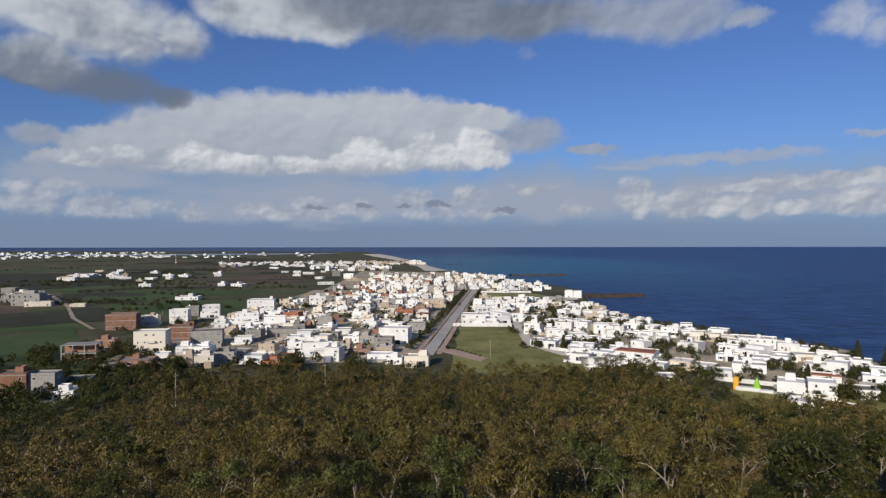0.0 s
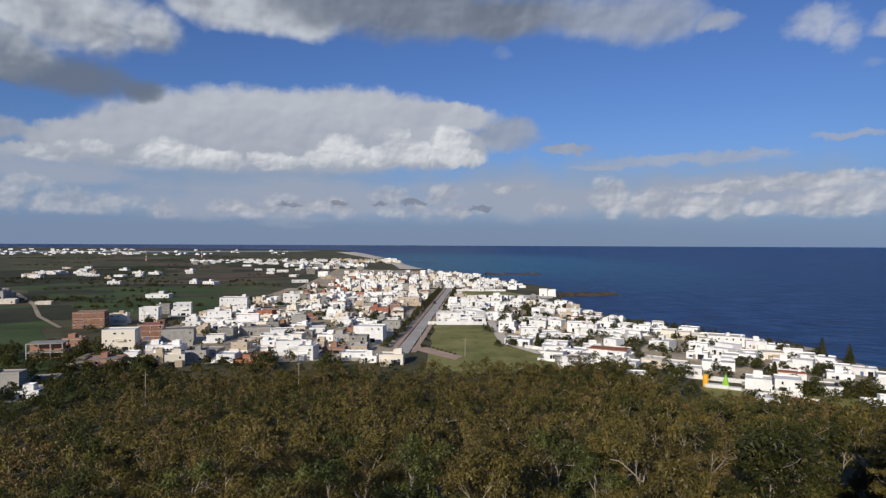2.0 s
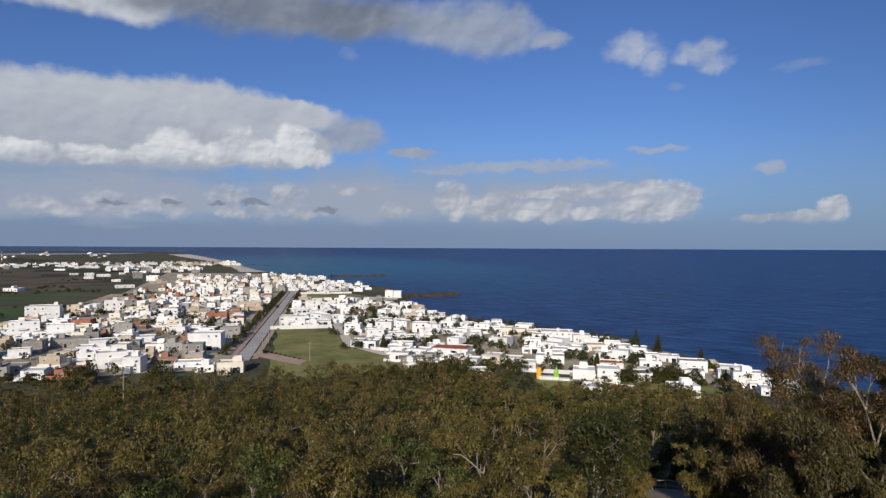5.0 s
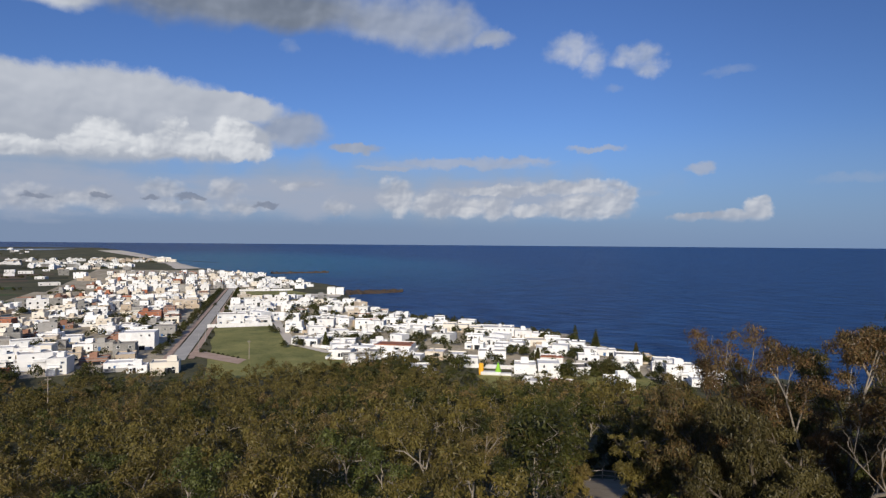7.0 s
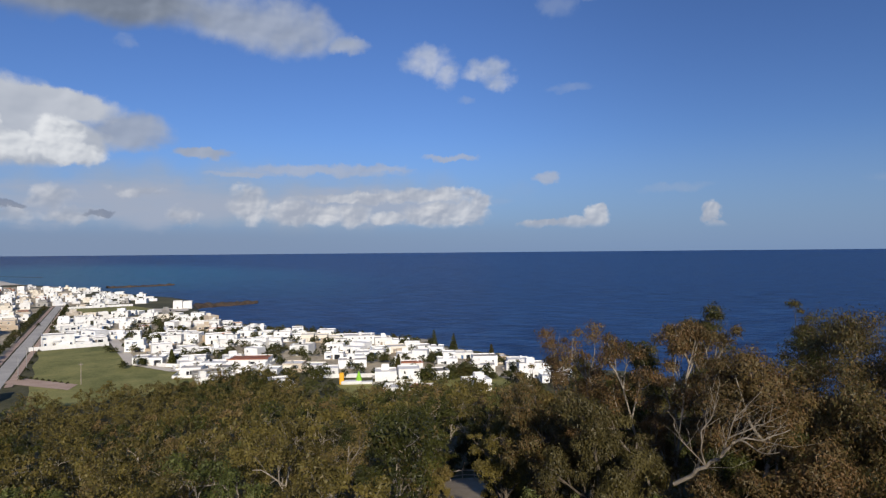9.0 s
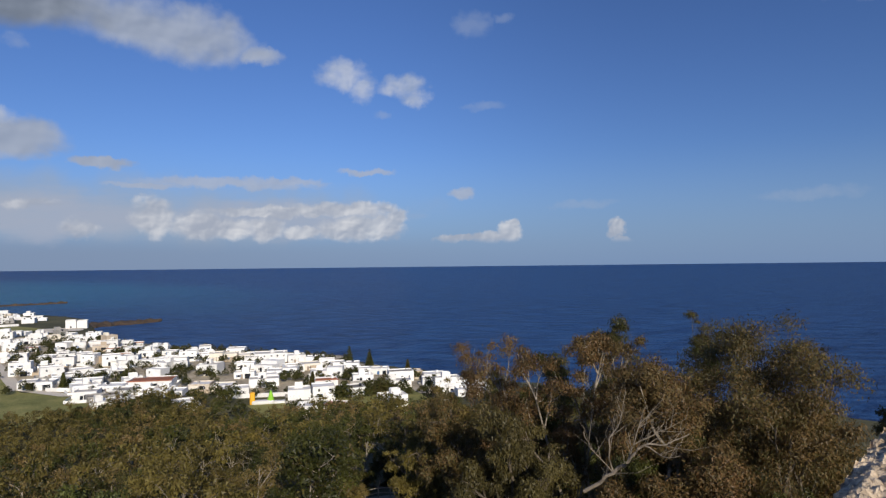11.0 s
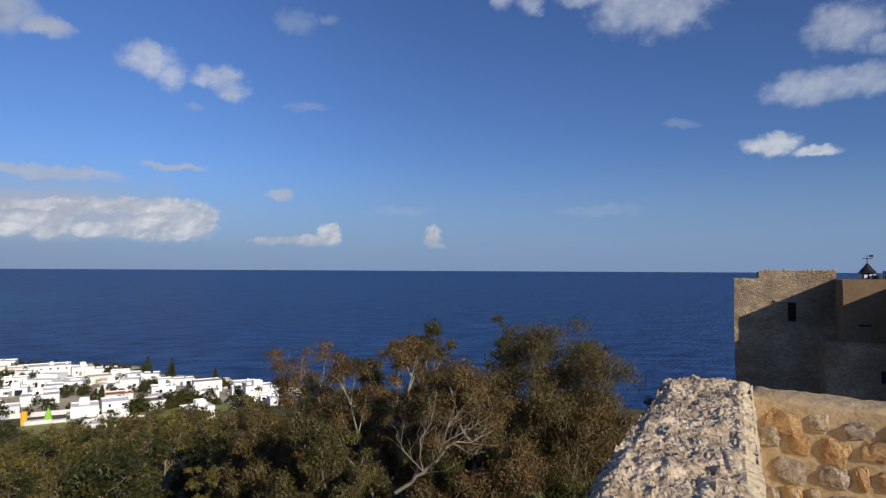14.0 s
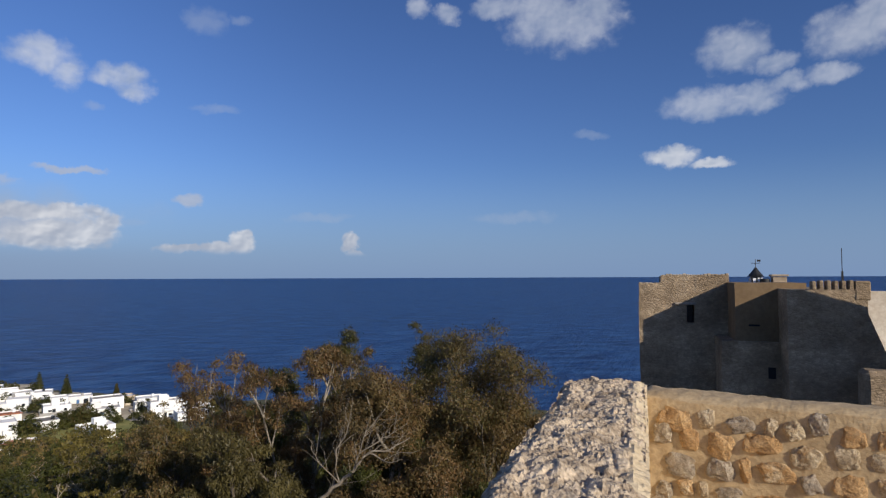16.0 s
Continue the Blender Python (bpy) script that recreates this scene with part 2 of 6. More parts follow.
# ---- materials ----
def surface(name, low, high, rough=0.85, scale=1.0, grain=12.0, bump=0.3, island=0.0, per_object=0.0, depth=0.02, spec=0.3, metal=0.0, place="Object"):
    """A matte surface: two colours mixed by broad stains and fine grain, with fine relief."""
    m = bpy.data.materials.new(name)
    m.use_nodes = True
    q = Graph(m.node_tree)
    shader = m.node_tree.nodes["Principled BSDF"]
    p = q.node("ShaderNodeNewGeometry").outputs["Position"] if place == "World" else q.node("ShaderNodeTexCoord").outputs["Object"]
    broad, fine = q.noise(p, scale, 5, 0.6), q.noise(p, scale * grain, 4, 0.65)
    f = q.math("ADD", q.math("MULTIPLY", broad, 0.6), q.math("MULTIPLY", fine, 0.4))
    if island:
        f = q.math("ADD", f, q.math("MULTIPLY", q.math("SUBTRACT", q.node("ShaderNodeNewGeometry").outputs["Random Per Island"], 0.5), island))
    if per_object:
        f = q.math("ADD", f, q.math("MULTIPLY", q.math("SUBTRACT", q.node("ShaderNodeObjectInfo").outputs["Random"], 0.5), per_object))
    q.plug(shader.inputs["Base Color"], q.mix(q.step(f, 0.3, 0.7), low, high))
    shader.inputs["Roughness"].default_value = rough
    shader.inputs["Specular IOR Level"].default_value = spec
    shader.inputs["Metallic"].default_value = metal
    if bump:
        b = q.node("ShaderNodeBump")
        b.inputs["Strength"].default_value, b.inputs["Distance"].default_value = bump, depth
        q.plug(b.inputs["Height"], fine)
        q.plug(shader.inputs["Normal"], b.outputs[0])
    return m


def leaf_surface(name, dark, mid, dry, dry_share):
    """Foliage: every leaf its own tone between two greens, mottled with painted clump shade, some of them dry."""
    m = bpy.data.materials.new(name)
    m.use_nodes = True
    q = Graph(m.node_tree)
    shader = m.node_tree.nodes["Principled BSDF"]
    rnd = q.node("ShaderNodeNewGeometry").outputs["Random Per Island"]
    tree = q.node("ShaderNodeObjectInfo").outputs["Random"]
    pos = q.node("ShaderNodeNewGeometry").outputs["Position"]
    patch = q.noise(pos, 0.09, 3, 0.6)
    spray = q.step(q.noise(pos, 0.75, 3, 0.6), 0.36, 0.64)   # shade in the gaps between leaf clumps, painted as dark mottling
    crown = q.step(q.noise(pos, 0.2, 2, 0.5), 0.38, 0.62)   # coarser mottling: crowns differ in tone, with painted darker gaps
    col = q.mix(q.math("MULTIPLY_ADD", crown, 0.34, q.math("MULTIPLY_ADD", spray, 0.3, q.math("MULTIPLY_ADD", tree, 0.16, q.math("MULTIPLY", rnd, 0.24)))), tuple(c * 0.6 for c in dark), tuple(c * 1.1 for c in mid))
    dryness = q.math("ADD", q.math("ADD", q.math("MULTIPLY", q.math("FRACT", q.math("MULTIPLY", rnd, 7.31)), 0.5), q.math("MULTIPLY", patch, 0.9)), q.math("MULTIPLY", q.math("FRACT", q.math("MULTIPLY", tree, 5.7)), 0.35))
    col = q.mix(q.step(dryness, 1.15 - dry_share, 1.45 - dry_share), col, dry)
    q.plug(shader.inputs["Base Color"], col)
    shader.inputs["Roughness"].default_value = 0.52
    shader.inputs["Specular IOR Level"].default_value = 0.3
    through_leaf = q.node("ShaderNodeBsdfTranslucent")
    q.plug(through_leaf.inputs["Color"], q.mix(1.0, col, (1.5, 1.35, 0.9), "MULTIPLY"))
    both = q.node("ShaderNodeMixShader")
    both.inputs[0].default_value = 0.22
    q.plug(both.inputs[1], shader.outputs[0])
    q.plug(both.inputs[2], through_leaf.outputs[0])
    q.plug(m.node_tree.nodes["Material Output"].inputs["Surface"], both.outputs[0])
    return m


M_ground = surface("scrub_earth", (0.040, 0.044, 0.018), (0.150, 0.132, 0.062), 0.95, 0.016, 30, 0.4, place="World", depth=0.3)
M_green = surface("crop_green", (0.038, 0.068, 0.015), (0.095, 0.130, 0.034), 0.9, 0.02, 40, 0.3, place="World")
M_brown = surface("ploughed_earth", (0.085, 0.058, 0.035), (0.19, 0.130, 0.078), 0.95, 0.02, 40, 0.3, place="World")
M_stubble = surface("dry_field", (0.10, 0.082, 0.046), (0.19, 0.15, 0.088), 0.95, 0.02, 40, 0.3, place="World")
M_meadow = surface("meadow_grass", (0.12, 0.135, 0.032), (0.38, 0.34, 0.115), 0.95, 0.06, 30, 0.4, place="World")
M_sand = surface("beach_sand", (0.60, 0.52, 0.41), (0.80, 0.72, 0.59), 0.95, 0.03, 60, 0.2, place="World")
M_dirt = surface("dirt_track", (0.34, 0.27, 0.18), (0.52, 0.43, 0.31), 0.95, 0.08, 20, 0.3, place="World")
M_yard = surface("town_earth", (0.27, 0.215, 0.13), (0.66, 0.56, 0.40), 0.95, 0.07, 10, 0.3, place="World")
M_asphalt = surface("worn_road", (0.40, 0.37, 0.325), (0.58, 0.54, 0.47), 0.9, 0.1, 30, 0.2, place="World")
M_paving = surface("red_paving", (0.44, 0.30, 0.215), (0.60, 0.44, 0.33), 0.9, 0.2, 30, 0.2, place="World")
# scrub, its dark colour also standing for cloud shade on the far land
M_scrub = surface("shaded_scrub", (0.022, 0.027, 0.011), (0.07, 0.066, 0.028), 0.95, 0.02, 40, 0.4, place="World", depth=0.3)
M_lagoon = surface("lagoon_water", (0.16, 0.22, 0.30), (0.26, 0.33, 0.41), 0.4, 0.002, 20, 0.0, place="World", spec=0.4)
M_rock = surface("shore_rock", (0.045, 0.032, 0.022), (0.13, 0.09, 0.055), 0.9, 0.06, 14, 0.8, place="World", depth=0.5)


def sea_surface():
    m = bpy.data.materials.new("sea_water")
    m.use_nodes = True
    q = Graph(m.node_tree)
    shader = m.node_tree.nodes["Principled BSDF"]
    pos = q.node("ShaderNodeNewGeometry").outputs["Position"]
    sp = q.node("ShaderNodeSeparateXYZ")
    q.plug(sp.inputs[0], pos)
    # shallow bay: turquoise over the sand north of the point
    ax = q.math("MULTIPLY", q.math("SUBTRACT", sp.outputs[0], 150.0), 1 / 700.0)
    ay = q.math("MULTIPLY", q.math("SUBTRACT", sp.outputs[1], 2100.0), 1 / 1400.0)
    shallow = q.math("SUBTRACT", 1.0, q.math("SQRT", q.math("MULTIPLY_ADD", ax, ax, q.math("MULTIPLY", ay, ay))))
    shallow = q.math("ADD", shallow, q.math("MULTIPLY", q.math("SUBTRACT", q.noise(pos, 0.004, 4), 0.5), 0.7))
    col = q.mix(q.step(q.noise(pos, 0.0021, 5, 0.6), 0.35, 0.65), (0.0027, 0.019, 0.088), (0.0054, 0.031, 0.122))
    col = q.mix(q.step(shallow, -0.15, 0.7), col, (0.03, 0.20, 0.27))
    # sheen of the wind streaks, painted into the base colour
    wind = q.node("ShaderNodeMapping")
    q.plug(wind.inputs["Vector"], pos)
    wind.inputs["Rotation"].default_value = (0, 0, radians(25))
    wind.inputs["Scale"].default_value = (0.011, 0.085, 0.02)
    streak_sheen = q.step(q.noise(wind.outputs[0], 1.0, 8, 0.7), 0.36, 0.66)
    col = q.mix(q.math("MULTIPLY", streak_sheen, 0.7), col, (0.018, 0.072, 0.20))
    # lit wave crests and shaded troughs, also painted into the base colour
    crest = q.node("ShaderNodeMapping")
    crest.vector_type = "TEXTURE"
    q.plug(crest.inputs["Vector"], pos)
    crest.inputs["Rotation"].default_value, crest.inputs["Scale"].default_value = (0, 0, radians(35)), (13, 34, 13)
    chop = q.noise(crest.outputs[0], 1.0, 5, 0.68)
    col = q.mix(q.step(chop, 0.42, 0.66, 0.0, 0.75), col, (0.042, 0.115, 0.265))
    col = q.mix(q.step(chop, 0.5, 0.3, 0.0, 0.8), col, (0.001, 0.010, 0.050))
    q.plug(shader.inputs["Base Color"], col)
    shader.inputs["Roughness"].default_value = 0.38
    shader.inputs["Specular IOR Level"].default_value = 0.08
    # long swell and short chop
    st = q.node("ShaderNodeMapping")
    q.plug(st.inputs["Vector"], pos)
    st.inputs["Scale"].default_value = (0.05, 0.16, 0.05)
    st.inputs["Rotation"].default_value = (0, 0, radians(-35))
    waves = q.math("ADD", q.noise(st.outputs[0], 1.0, 6, 0.62), q.math("MULTIPLY", q.noise(pos, 0.25, 3, 0.6), 0.2))
    b = q.node("ShaderNodeBump")
    b.inputs["Strength"].default_value, b.inputs["Distance"].default_value = 1.0, 2.6
    q.plug(b.inputs["Height"], waves)
    q.plug(shader.inputs["Normal"], b.outputs[0])
    return m


M_sea = sea_surface()
M_white = surface("white_render", (0.66, 0.645, 0.61), (0.86, 0.85, 0.82), 0.9, 0.35, 10, 0.15, per_object=0.25, island=0.25)
M_cream = surface("cream_render", (0.46, 0.37, 0.27), (0.74, 0.68, 0.57), 0.9, 0.35, 10, 0.15, per_object=0.9, island=0.25)
M_grey = surface("bare_concrete", (0.22, 0.21, 0.19), (0.38, 0.36, 0.33), 0.9, 0.5, 10, 0.2, per_object=0.3, island=0.25)
M_brick = surface("red_hollow_brick", (0.21, 0.105, 0.066), (0.34, 0.185, 0.125), 0.9, 0.6, 14, 0.3, per_object=0.3, island=0.25)
M_roof = surface("lime_roof", (0.60, 0.56, 0.50), (0.85, 0.82, 0.77), 0.92, 0.25, 10, 0.15, per_object=0.6, island=0.25)
M_roofdark = surface("screed_roof", (0.20, 0.18, 0.155), (0.36, 0.33, 0.29), 0.92, 0.25, 10, 0.15, per_object=0.6, island=0.25)
M_tile = surface("terracotta", (0.28, 0.10, 0.055), (0.42, 0.17, 0.09), 0.8, 0.5, 10, 0.2)
M_pane = surface("dark_pane", (0.012, 0.014, 0.018), (0.03, 0.034, 0.04), 0.15, 1, 4, 0, spec=0.5)
M_blue = surface("blue_shutter", (0.05, 0.12, 0.26), (0.08, 0.17, 0.33), 0.6, 1, 4, 0.1)
M_bark = surface("pale_bark", (0.13, 0.108, 0.08), (0.36, 0.31, 0.245), 0.85, 0.9, 8, 0.4)
M_bark_limb = surface("weathered_bark", (0.10, 0.08, 0.058), (0.30, 0.25, 0.19), 0.9, 1.6, 9, 0.5)
M_bark_brown = surface("brown_bark", (0.06, 0.047, 0.034), (0.19, 0.155, 0.115), 0.9, 0.9, 8, 0.4)
M_leaf = leaf_surface("olive_foliage", (0.062, 0.052, 0.013), (0.187, 0.150, 0.036), (0.182, 0.131, 0.045), 0.30)
M_leaf_dry = leaf_surface("browned_foliage", (0.086, 0.066, 0.020), (0.192, 0.147, 0.046), (0.195, 0.133, 0.051), 0.45)
M_leaf_rust = leaf_surface("rusty_foliage", (0.058, 0.043, 0.015), (0.148, 0.106, 0.038), (0.168, 0.095, 0.038), 0.42)
M_leaf_green = leaf_surface("fresh_foliage", (0.048, 0.064, 0.014), (0.132, 0.144, 0.036), (0.149, 0.129, 0.042), 0.15)
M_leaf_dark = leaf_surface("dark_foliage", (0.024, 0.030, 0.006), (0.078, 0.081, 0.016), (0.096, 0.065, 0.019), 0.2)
M_leaf_euc = leaf_surface("eucalyptus_foliage", (0.034, 0.031, 0.011), (0.127, 0.104, 0.034), (0.146, 0.092, 0.034), 0.28)
def masonry_surface(name, low, high, joint, size=2.6, stretch=1.7):
    """Coursed rubble: stones of uneven tone with recessed joints."""
    m = surface(name, low, high, 0.95, 0.5, 9, 0.0)
    q = Graph(m.node_tree)
    shader = m.node_tree.nodes["Principled BSDF"]
    old = shader.inputs["Base Color"].links[0].from_socket
    st = q.node("ShaderNodeMapping")
    q.plug(st.inputs["Vector"], q.node("ShaderNodeTexCoord").outputs["Object"])
    st.inputs["Scale"].default_value = (1, 1, stretch)
    tone = q.node("ShaderNodeTexVoronoi")
    q.plug(tone.inputs["Vector"], st.outputs[0])
    tone.inputs["Scale"].default_value = size
    wobble = q.node("ShaderNodeTexNoise")
    q.plug(wobble.inputs["Vector"], st.outputs[0])
    wobble.inputs["Scale"].default_value, wobble.inputs["Detail"].default_value = 3.0, 4
    uneven = q.node("ShaderNodeVectorMath")
    uneven.operation = "MULTIPLY_ADD"
    q.plug(uneven.inputs[0], wobble.outputs["Color"])
    uneven.inputs[1].default_value = (0.3, 0.3, 0.3)
    q.plug(uneven.inputs[2], st.outputs[0])
    q.plug(tone.inputs["Vector"], uneven.outputs[0])
    edge = q.voronoi(uneven.outputs[0], size, 0, 0.5, "DISTANCE_TO_EDGE")
    sep = q.node("ShaderNodeSeparateColor")
    q.plug(sep.inputs[0], tone.outputs["Color"])
    col = q.mix(q.math("MULTIPLY", sep.outputs[0], 0.45), old, joint)
    gap = q.step(edge, 0.0, 0.2)
    stain = q.step(q.noise(st.outputs[0], 0.35, 6, 0.65), 0.38, 0.68)
    col = q.mix(q.math("MULTIPLY", stain, 0.5), col, tuple(c * 0.62 for c in joint))
    q.plug(shader.inputs["Base Color"], q.mix(q.math("MULTIPLY_ADD", gap, 0.3, 0.7), joint, col))
    b = q.node("ShaderNodeBump")
    b.inputs["Strength"].default_value, b.inputs["Distance"].default_value = 1.0, 0.05
    q.plug(b.inputs["Height"], q.math("ADD", q.math("MULTIPLY", gap, 0.35), q.math("MULTIPLY", q.noise(st.outputs[0], 5.0, 7, 0.65), 1.3)))
    q.plug(shader.inputs["Normal"], b.outputs[0])
    return m


M_stone = masonry_surface("castle_stone", (0.25, 0.18, 0.11), (0.66, 0.50, 0.33), (0.205, 0.145, 0.09), 4.6, 2.0)
M_stone_plain = surface("castle_stone_plain", (0.28, 0.215, 0.15), (0.52, 0.42, 0.30), 0.95, 0.5, 9, 0.6, depth=0.05)
M_plaster = surface("old_plaster", (0.17, 0.112, 0.06), (0.25, 0.172, 0.096), 0.95, 0.5, 9, 0.3, depth=0.02)
M_mortar = surface("sandy_mortar", (0.33, 0.235, 0.13), (0.56, 0.42, 0.245), 0.95, 3.2, 8, 0.8, depth=0.012)
M_cream_mortar = surface("cream_mortar", (0.50, 0.37, 0.215), (0.82, 0.67, 0.44), 0.95, 3.5, 9, 0.9, depth=0.02)


def fieldstone_surface():
    """Broken field stones: rusty, tan or grey by the stone, mottled, with a rough broken face."""
    m = bpy.data.materials.new("field_stone")
    m.use_nodes = True
    q = Graph(m.node_tree)
    shader = m.node_tree.nodes["Principled BSDF"]
    p = q.node("ShaderNodeNewGeometry").outputs["Position"]
    rnd = q.node("ShaderNodeObjectInfo").outputs["Random"]
    broad, fine = q.noise(p, 11.0, 5, 0.65), q.noise(p, 70.0, 5, 0.7)
    rust = q.mix(q.step(broad, 0.35, 0.68), (0.45, 0.255, 0.10), (0.62, 0.40, 0.19))
    tan = q.mix(q.step(broad, 0.35, 0.65), (0.40, 0.30, 0.18), (0.66, 0.53, 0.35))
    grey = q.mix(q.step(broad, 0.35, 0.65), (0.27, 0.215, 0.155), (0.52, 0.43, 0.315))
    col = q.mix(q.step(q.math("ADD", rnd, q.math("MULTIPLY", q.math("SUBTRACT", broad, 0.5), 0.6)), 0.36, 0.5), rust, tan)
    col = q.mix(q.step(rnd, 0.64, 0.72), col, grey)
    q.plug(shader.inputs["Base Color"], q.mix(q.step(fine, 0.55, 0.38, 0.0, 0.5), col, (0.20, 0.13, 0.07)))
    shader.inputs["Roughness"].default_value = 0.9
    b = q.node("ShaderNodeBump")
    b.inputs["Strength"].default_value, b.inputs["Distance"].default_value = 1.0, 0.03
    q.plug(b.inputs["Height"], q.math("MULTIPLY_ADD", q.noise(p, 24.0, 6, 0.7), 1.0, q.math("MULTIPLY", fine, 0.25)))
    q.plug(shader.inputs["Normal"], b.outputs[0])
    return m


M_wallstone = fieldstone_surface()
M_rubble = surface("weathered_limestone", (0.21, 0.15, 0.095), (0.80, 0.64, 0.45), 0.95, 5, 8, 1.0, depth=0.02)
M_metal = surface("dark_metal", (0.03, 0.03, 0.03), (0.07, 0.07, 0.07), 0.5, 2, 6, 0.1, metal=0.6)
M_wood = surface("weathered_wood", (0.22, 0.18, 0.14), (0.40, 0.34, 0.27), 0.85, 2, 8, 0.3)


# ---- mesh helpers ----
def from_arrays(name, verts, faces, mats, face_mats=None, smooth=False):
    """A mesh from vertex and quad (or triangle) arrays."""
    verts, faces = np.asarray(verts, np.float32), np.asarray(faces, np.int32)
    me = bpy.data.meshes.new(name)
    n, k = faces.shape
    me.vertices.add(len(verts))
    me.vertices.foreach_set("co", verts.ravel())
    me.loops.add(n * k)
    me.loops.foreach_set("vertex_index", faces.ravel())
    me.polygons.add(n)
    me.polygons.foreach_set("loop_start", np.arange(0, n * k, k, dtype=np.int32))
    for m in mats:
        me.materials.append(m)
    if face_mats is not None:
        me.polygons.foreach_set("material_index", np.asarray(face_mats, np.int32))
    me.polygons.foreach_set("use_smooth", np.full(n, smooth))
    me.update(calc_edges=True)
    me.validate()
    return me


def part(name, bm, material, parent, label=""):
    """Link a bmesh as one mesh object under a thing."""
    me = bpy.data.meshes.new(name)
    bm.to_mesh(me)
    bm.free()
    me.materials.append(material)
    ob = new(name, me)
    ob.parent = parent
    return tagged(ob, label)


def part_mesh(name, me, parent, m=None, label=""):
    ob = new(name, me)
    ob.parent = parent
    if m is not None:
        ob.matrix_basis = m
    return tagged(ob, label)


def thing(name, m, label, category, group="", kind=""):
    ob = new(name)
    ob.empty_display_size = 0.2
    ob.matrix_basis = m
    return tagged(ob, label, category, group, kind)


def box_into(bm, x0, x1, y0, y1, z0, z1, bevel=0.0):
    vs = bmesh.ops.create_cube(bm, size=1)["verts"]
    for w in vs:
        w.co = Vector(((x0 + x1) / 2 + w.co.x * (x1 - x0), (y0 + y1) / 2 + w.co.y * (y1 - y0), (z0 + z1) / 2 + w.co.z * (z1 - z0)))
    if bevel:
        es = list({e for w in vs for e in w.link_edges})
        bmesh.ops.bevel(bm, geom=es, offset=bevel, segments=1, affect="EDGES")
    return vs


def box(x0, x1, y0, y1, z0, z1, bevel=0.0):
    bm = bmesh.new()
    box_into(bm, x0, x1, y0, y1, z0, z1, bevel)
    return bm


def tube_arrays(points, radii, sides=5):
    """Vertices and quads of a tapered tube through the points."""
    pts = [Vector(p) for p in points]
    verts, faces = [], []
    for i, p in enumerate(pts):
        d = (pts[min(i + 1, len(pts) - 1)] - pts[max(i - 1, 0)]).normalized()
        a = d.orthogonal().normalized()
        b = d.cross(a)
        for k in range(sides):
            t = 2 * math.pi * k / sides
            verts.append(p + (a * math.cos(t) + b * math.sin(t)) * radii[i])
    for i in range(len(pts) - 1):
        for k in range(sides):
            faces.append((i * sides + k, i * sides + (k + 1) % sides, (i + 1) * sides + (k + 1) % sides, (i + 1) * sides + k))
    return [tuple(w) for w in verts], faces


# ---- lie of the land ----
EYE_Z = 55.0
COAST_AZ = np.array([-180, -110, -90, -60, -44, -39.7, -35.7, -33.3, -29.4, -25.3, -20.9, -17.6, -14.9, -13.2, -12.7, -11.2, -8.1, -6.1, -4.0, -2.4, -0.8, 0.2, 1.3, 2.0, 3.4, 4.4, 5.4, 6.5, 7.5, 24, 36, 180])
COAST_R = np.array([4200, 260, 255, 290, 334, 360, 379, 420, 445, 465, 500, 536, 589, 640, 805, 869, 973, 1092, 1197, 1300, 1390, 1494, 1749, 2075, 2494, 2833, 3222, 3662, 3842, 4050, 4200, 4200])
COAST_R = np.where((COAST_AZ < -13.5) & (COAST_AZ > -61), COAST_R * 0.935, COAST_R)
EDGE_AZ = np.array([-180, -100, -60, -45, -37, -30, -25, -18.5, -11, 0, 15, 23, 30, 36, 180])
EDGE_R = np.array([150, 130, 140, 170, 195, 198, 200, 230, 238, 230, 228, 226, 214, 206, 206])


def bowl(r):
    """The sheet's far rim comes up to eye level, so that it meets the sky as the real horizon does."""
    return 54.6 * np.maximum(0, (r - 1500) / 3450) ** 2


def smooth(x):
    x = np.clip(x, 0, 1)
    return x * x * (3 - 2 * x)


def land(x, y):
    """Height of the ground."""
    x, y = np.asarray(x, float), np.asarray(y, float)
    r, a = np.hypot(x, y), np.degrees(np.arctan2(-x, y))
    coast, edge = np.interp(a, COAST_AZ, COAST_R), np.interp(a, EDGE_AZ, EDGE_R)
    shore = coast - r
    plain = np.where(shore > 0, 5 * smooth(shore / np.minimum(110, 0.3 * coast)) + 0.0, np.maximum(-6, shore * 0.15)) + 0.15
    p = np.interp(a, [-180, -45, -30, -10, 180], [0.75, 0.75, 0.95, 1.7, 1.7])
    fall = 1 - np.clip((r - 18) / (edge - 18), 0, 1)
    return plain + 35 * fall ** p + bowl(r)


def land1(x, y):
    return float(land(x, y))


def polar(az, r):
    return -r * math.sin(radians(az)), r * math.cos(radians(az))


def sheet(name, mat, az, rr, height, label, category):
    A, R = np.meshgrid(np.radians(az), rr)
    X, Y = -R * np.sin(A), R * np.cos(A)
    Z = height(X, Y)
    n, k = A.shape
    idx = np.arange(n * k).reshape(n, k)
    quads = np.stack([idx[:-1, :-1], idx[1:, :-1], idx[1:, 1:], idx[:-1, 1:]], -1).reshape(-1, 4)
    me = from_arrays(name, np.stack([X, Y, Z], -1).reshape(-1, 3), quads[:, ::-1], [mat], smooth=True)
    return tagged(new(name, me), label, category, kind="structure")


angles = np.concatenate([np.arange(-180, -46, 3.0), np.arange(-46, 40, 0.6), np.arange(40, 180.1, 3.0)])
rings = np.concatenate([np.linspace(0.5, 240, 60), np.geomspace(246, 4950, 170)])
sheet("ground", M_ground, angles, rings, land, "scrubby olive-brown earth running down to the shore", "ground")
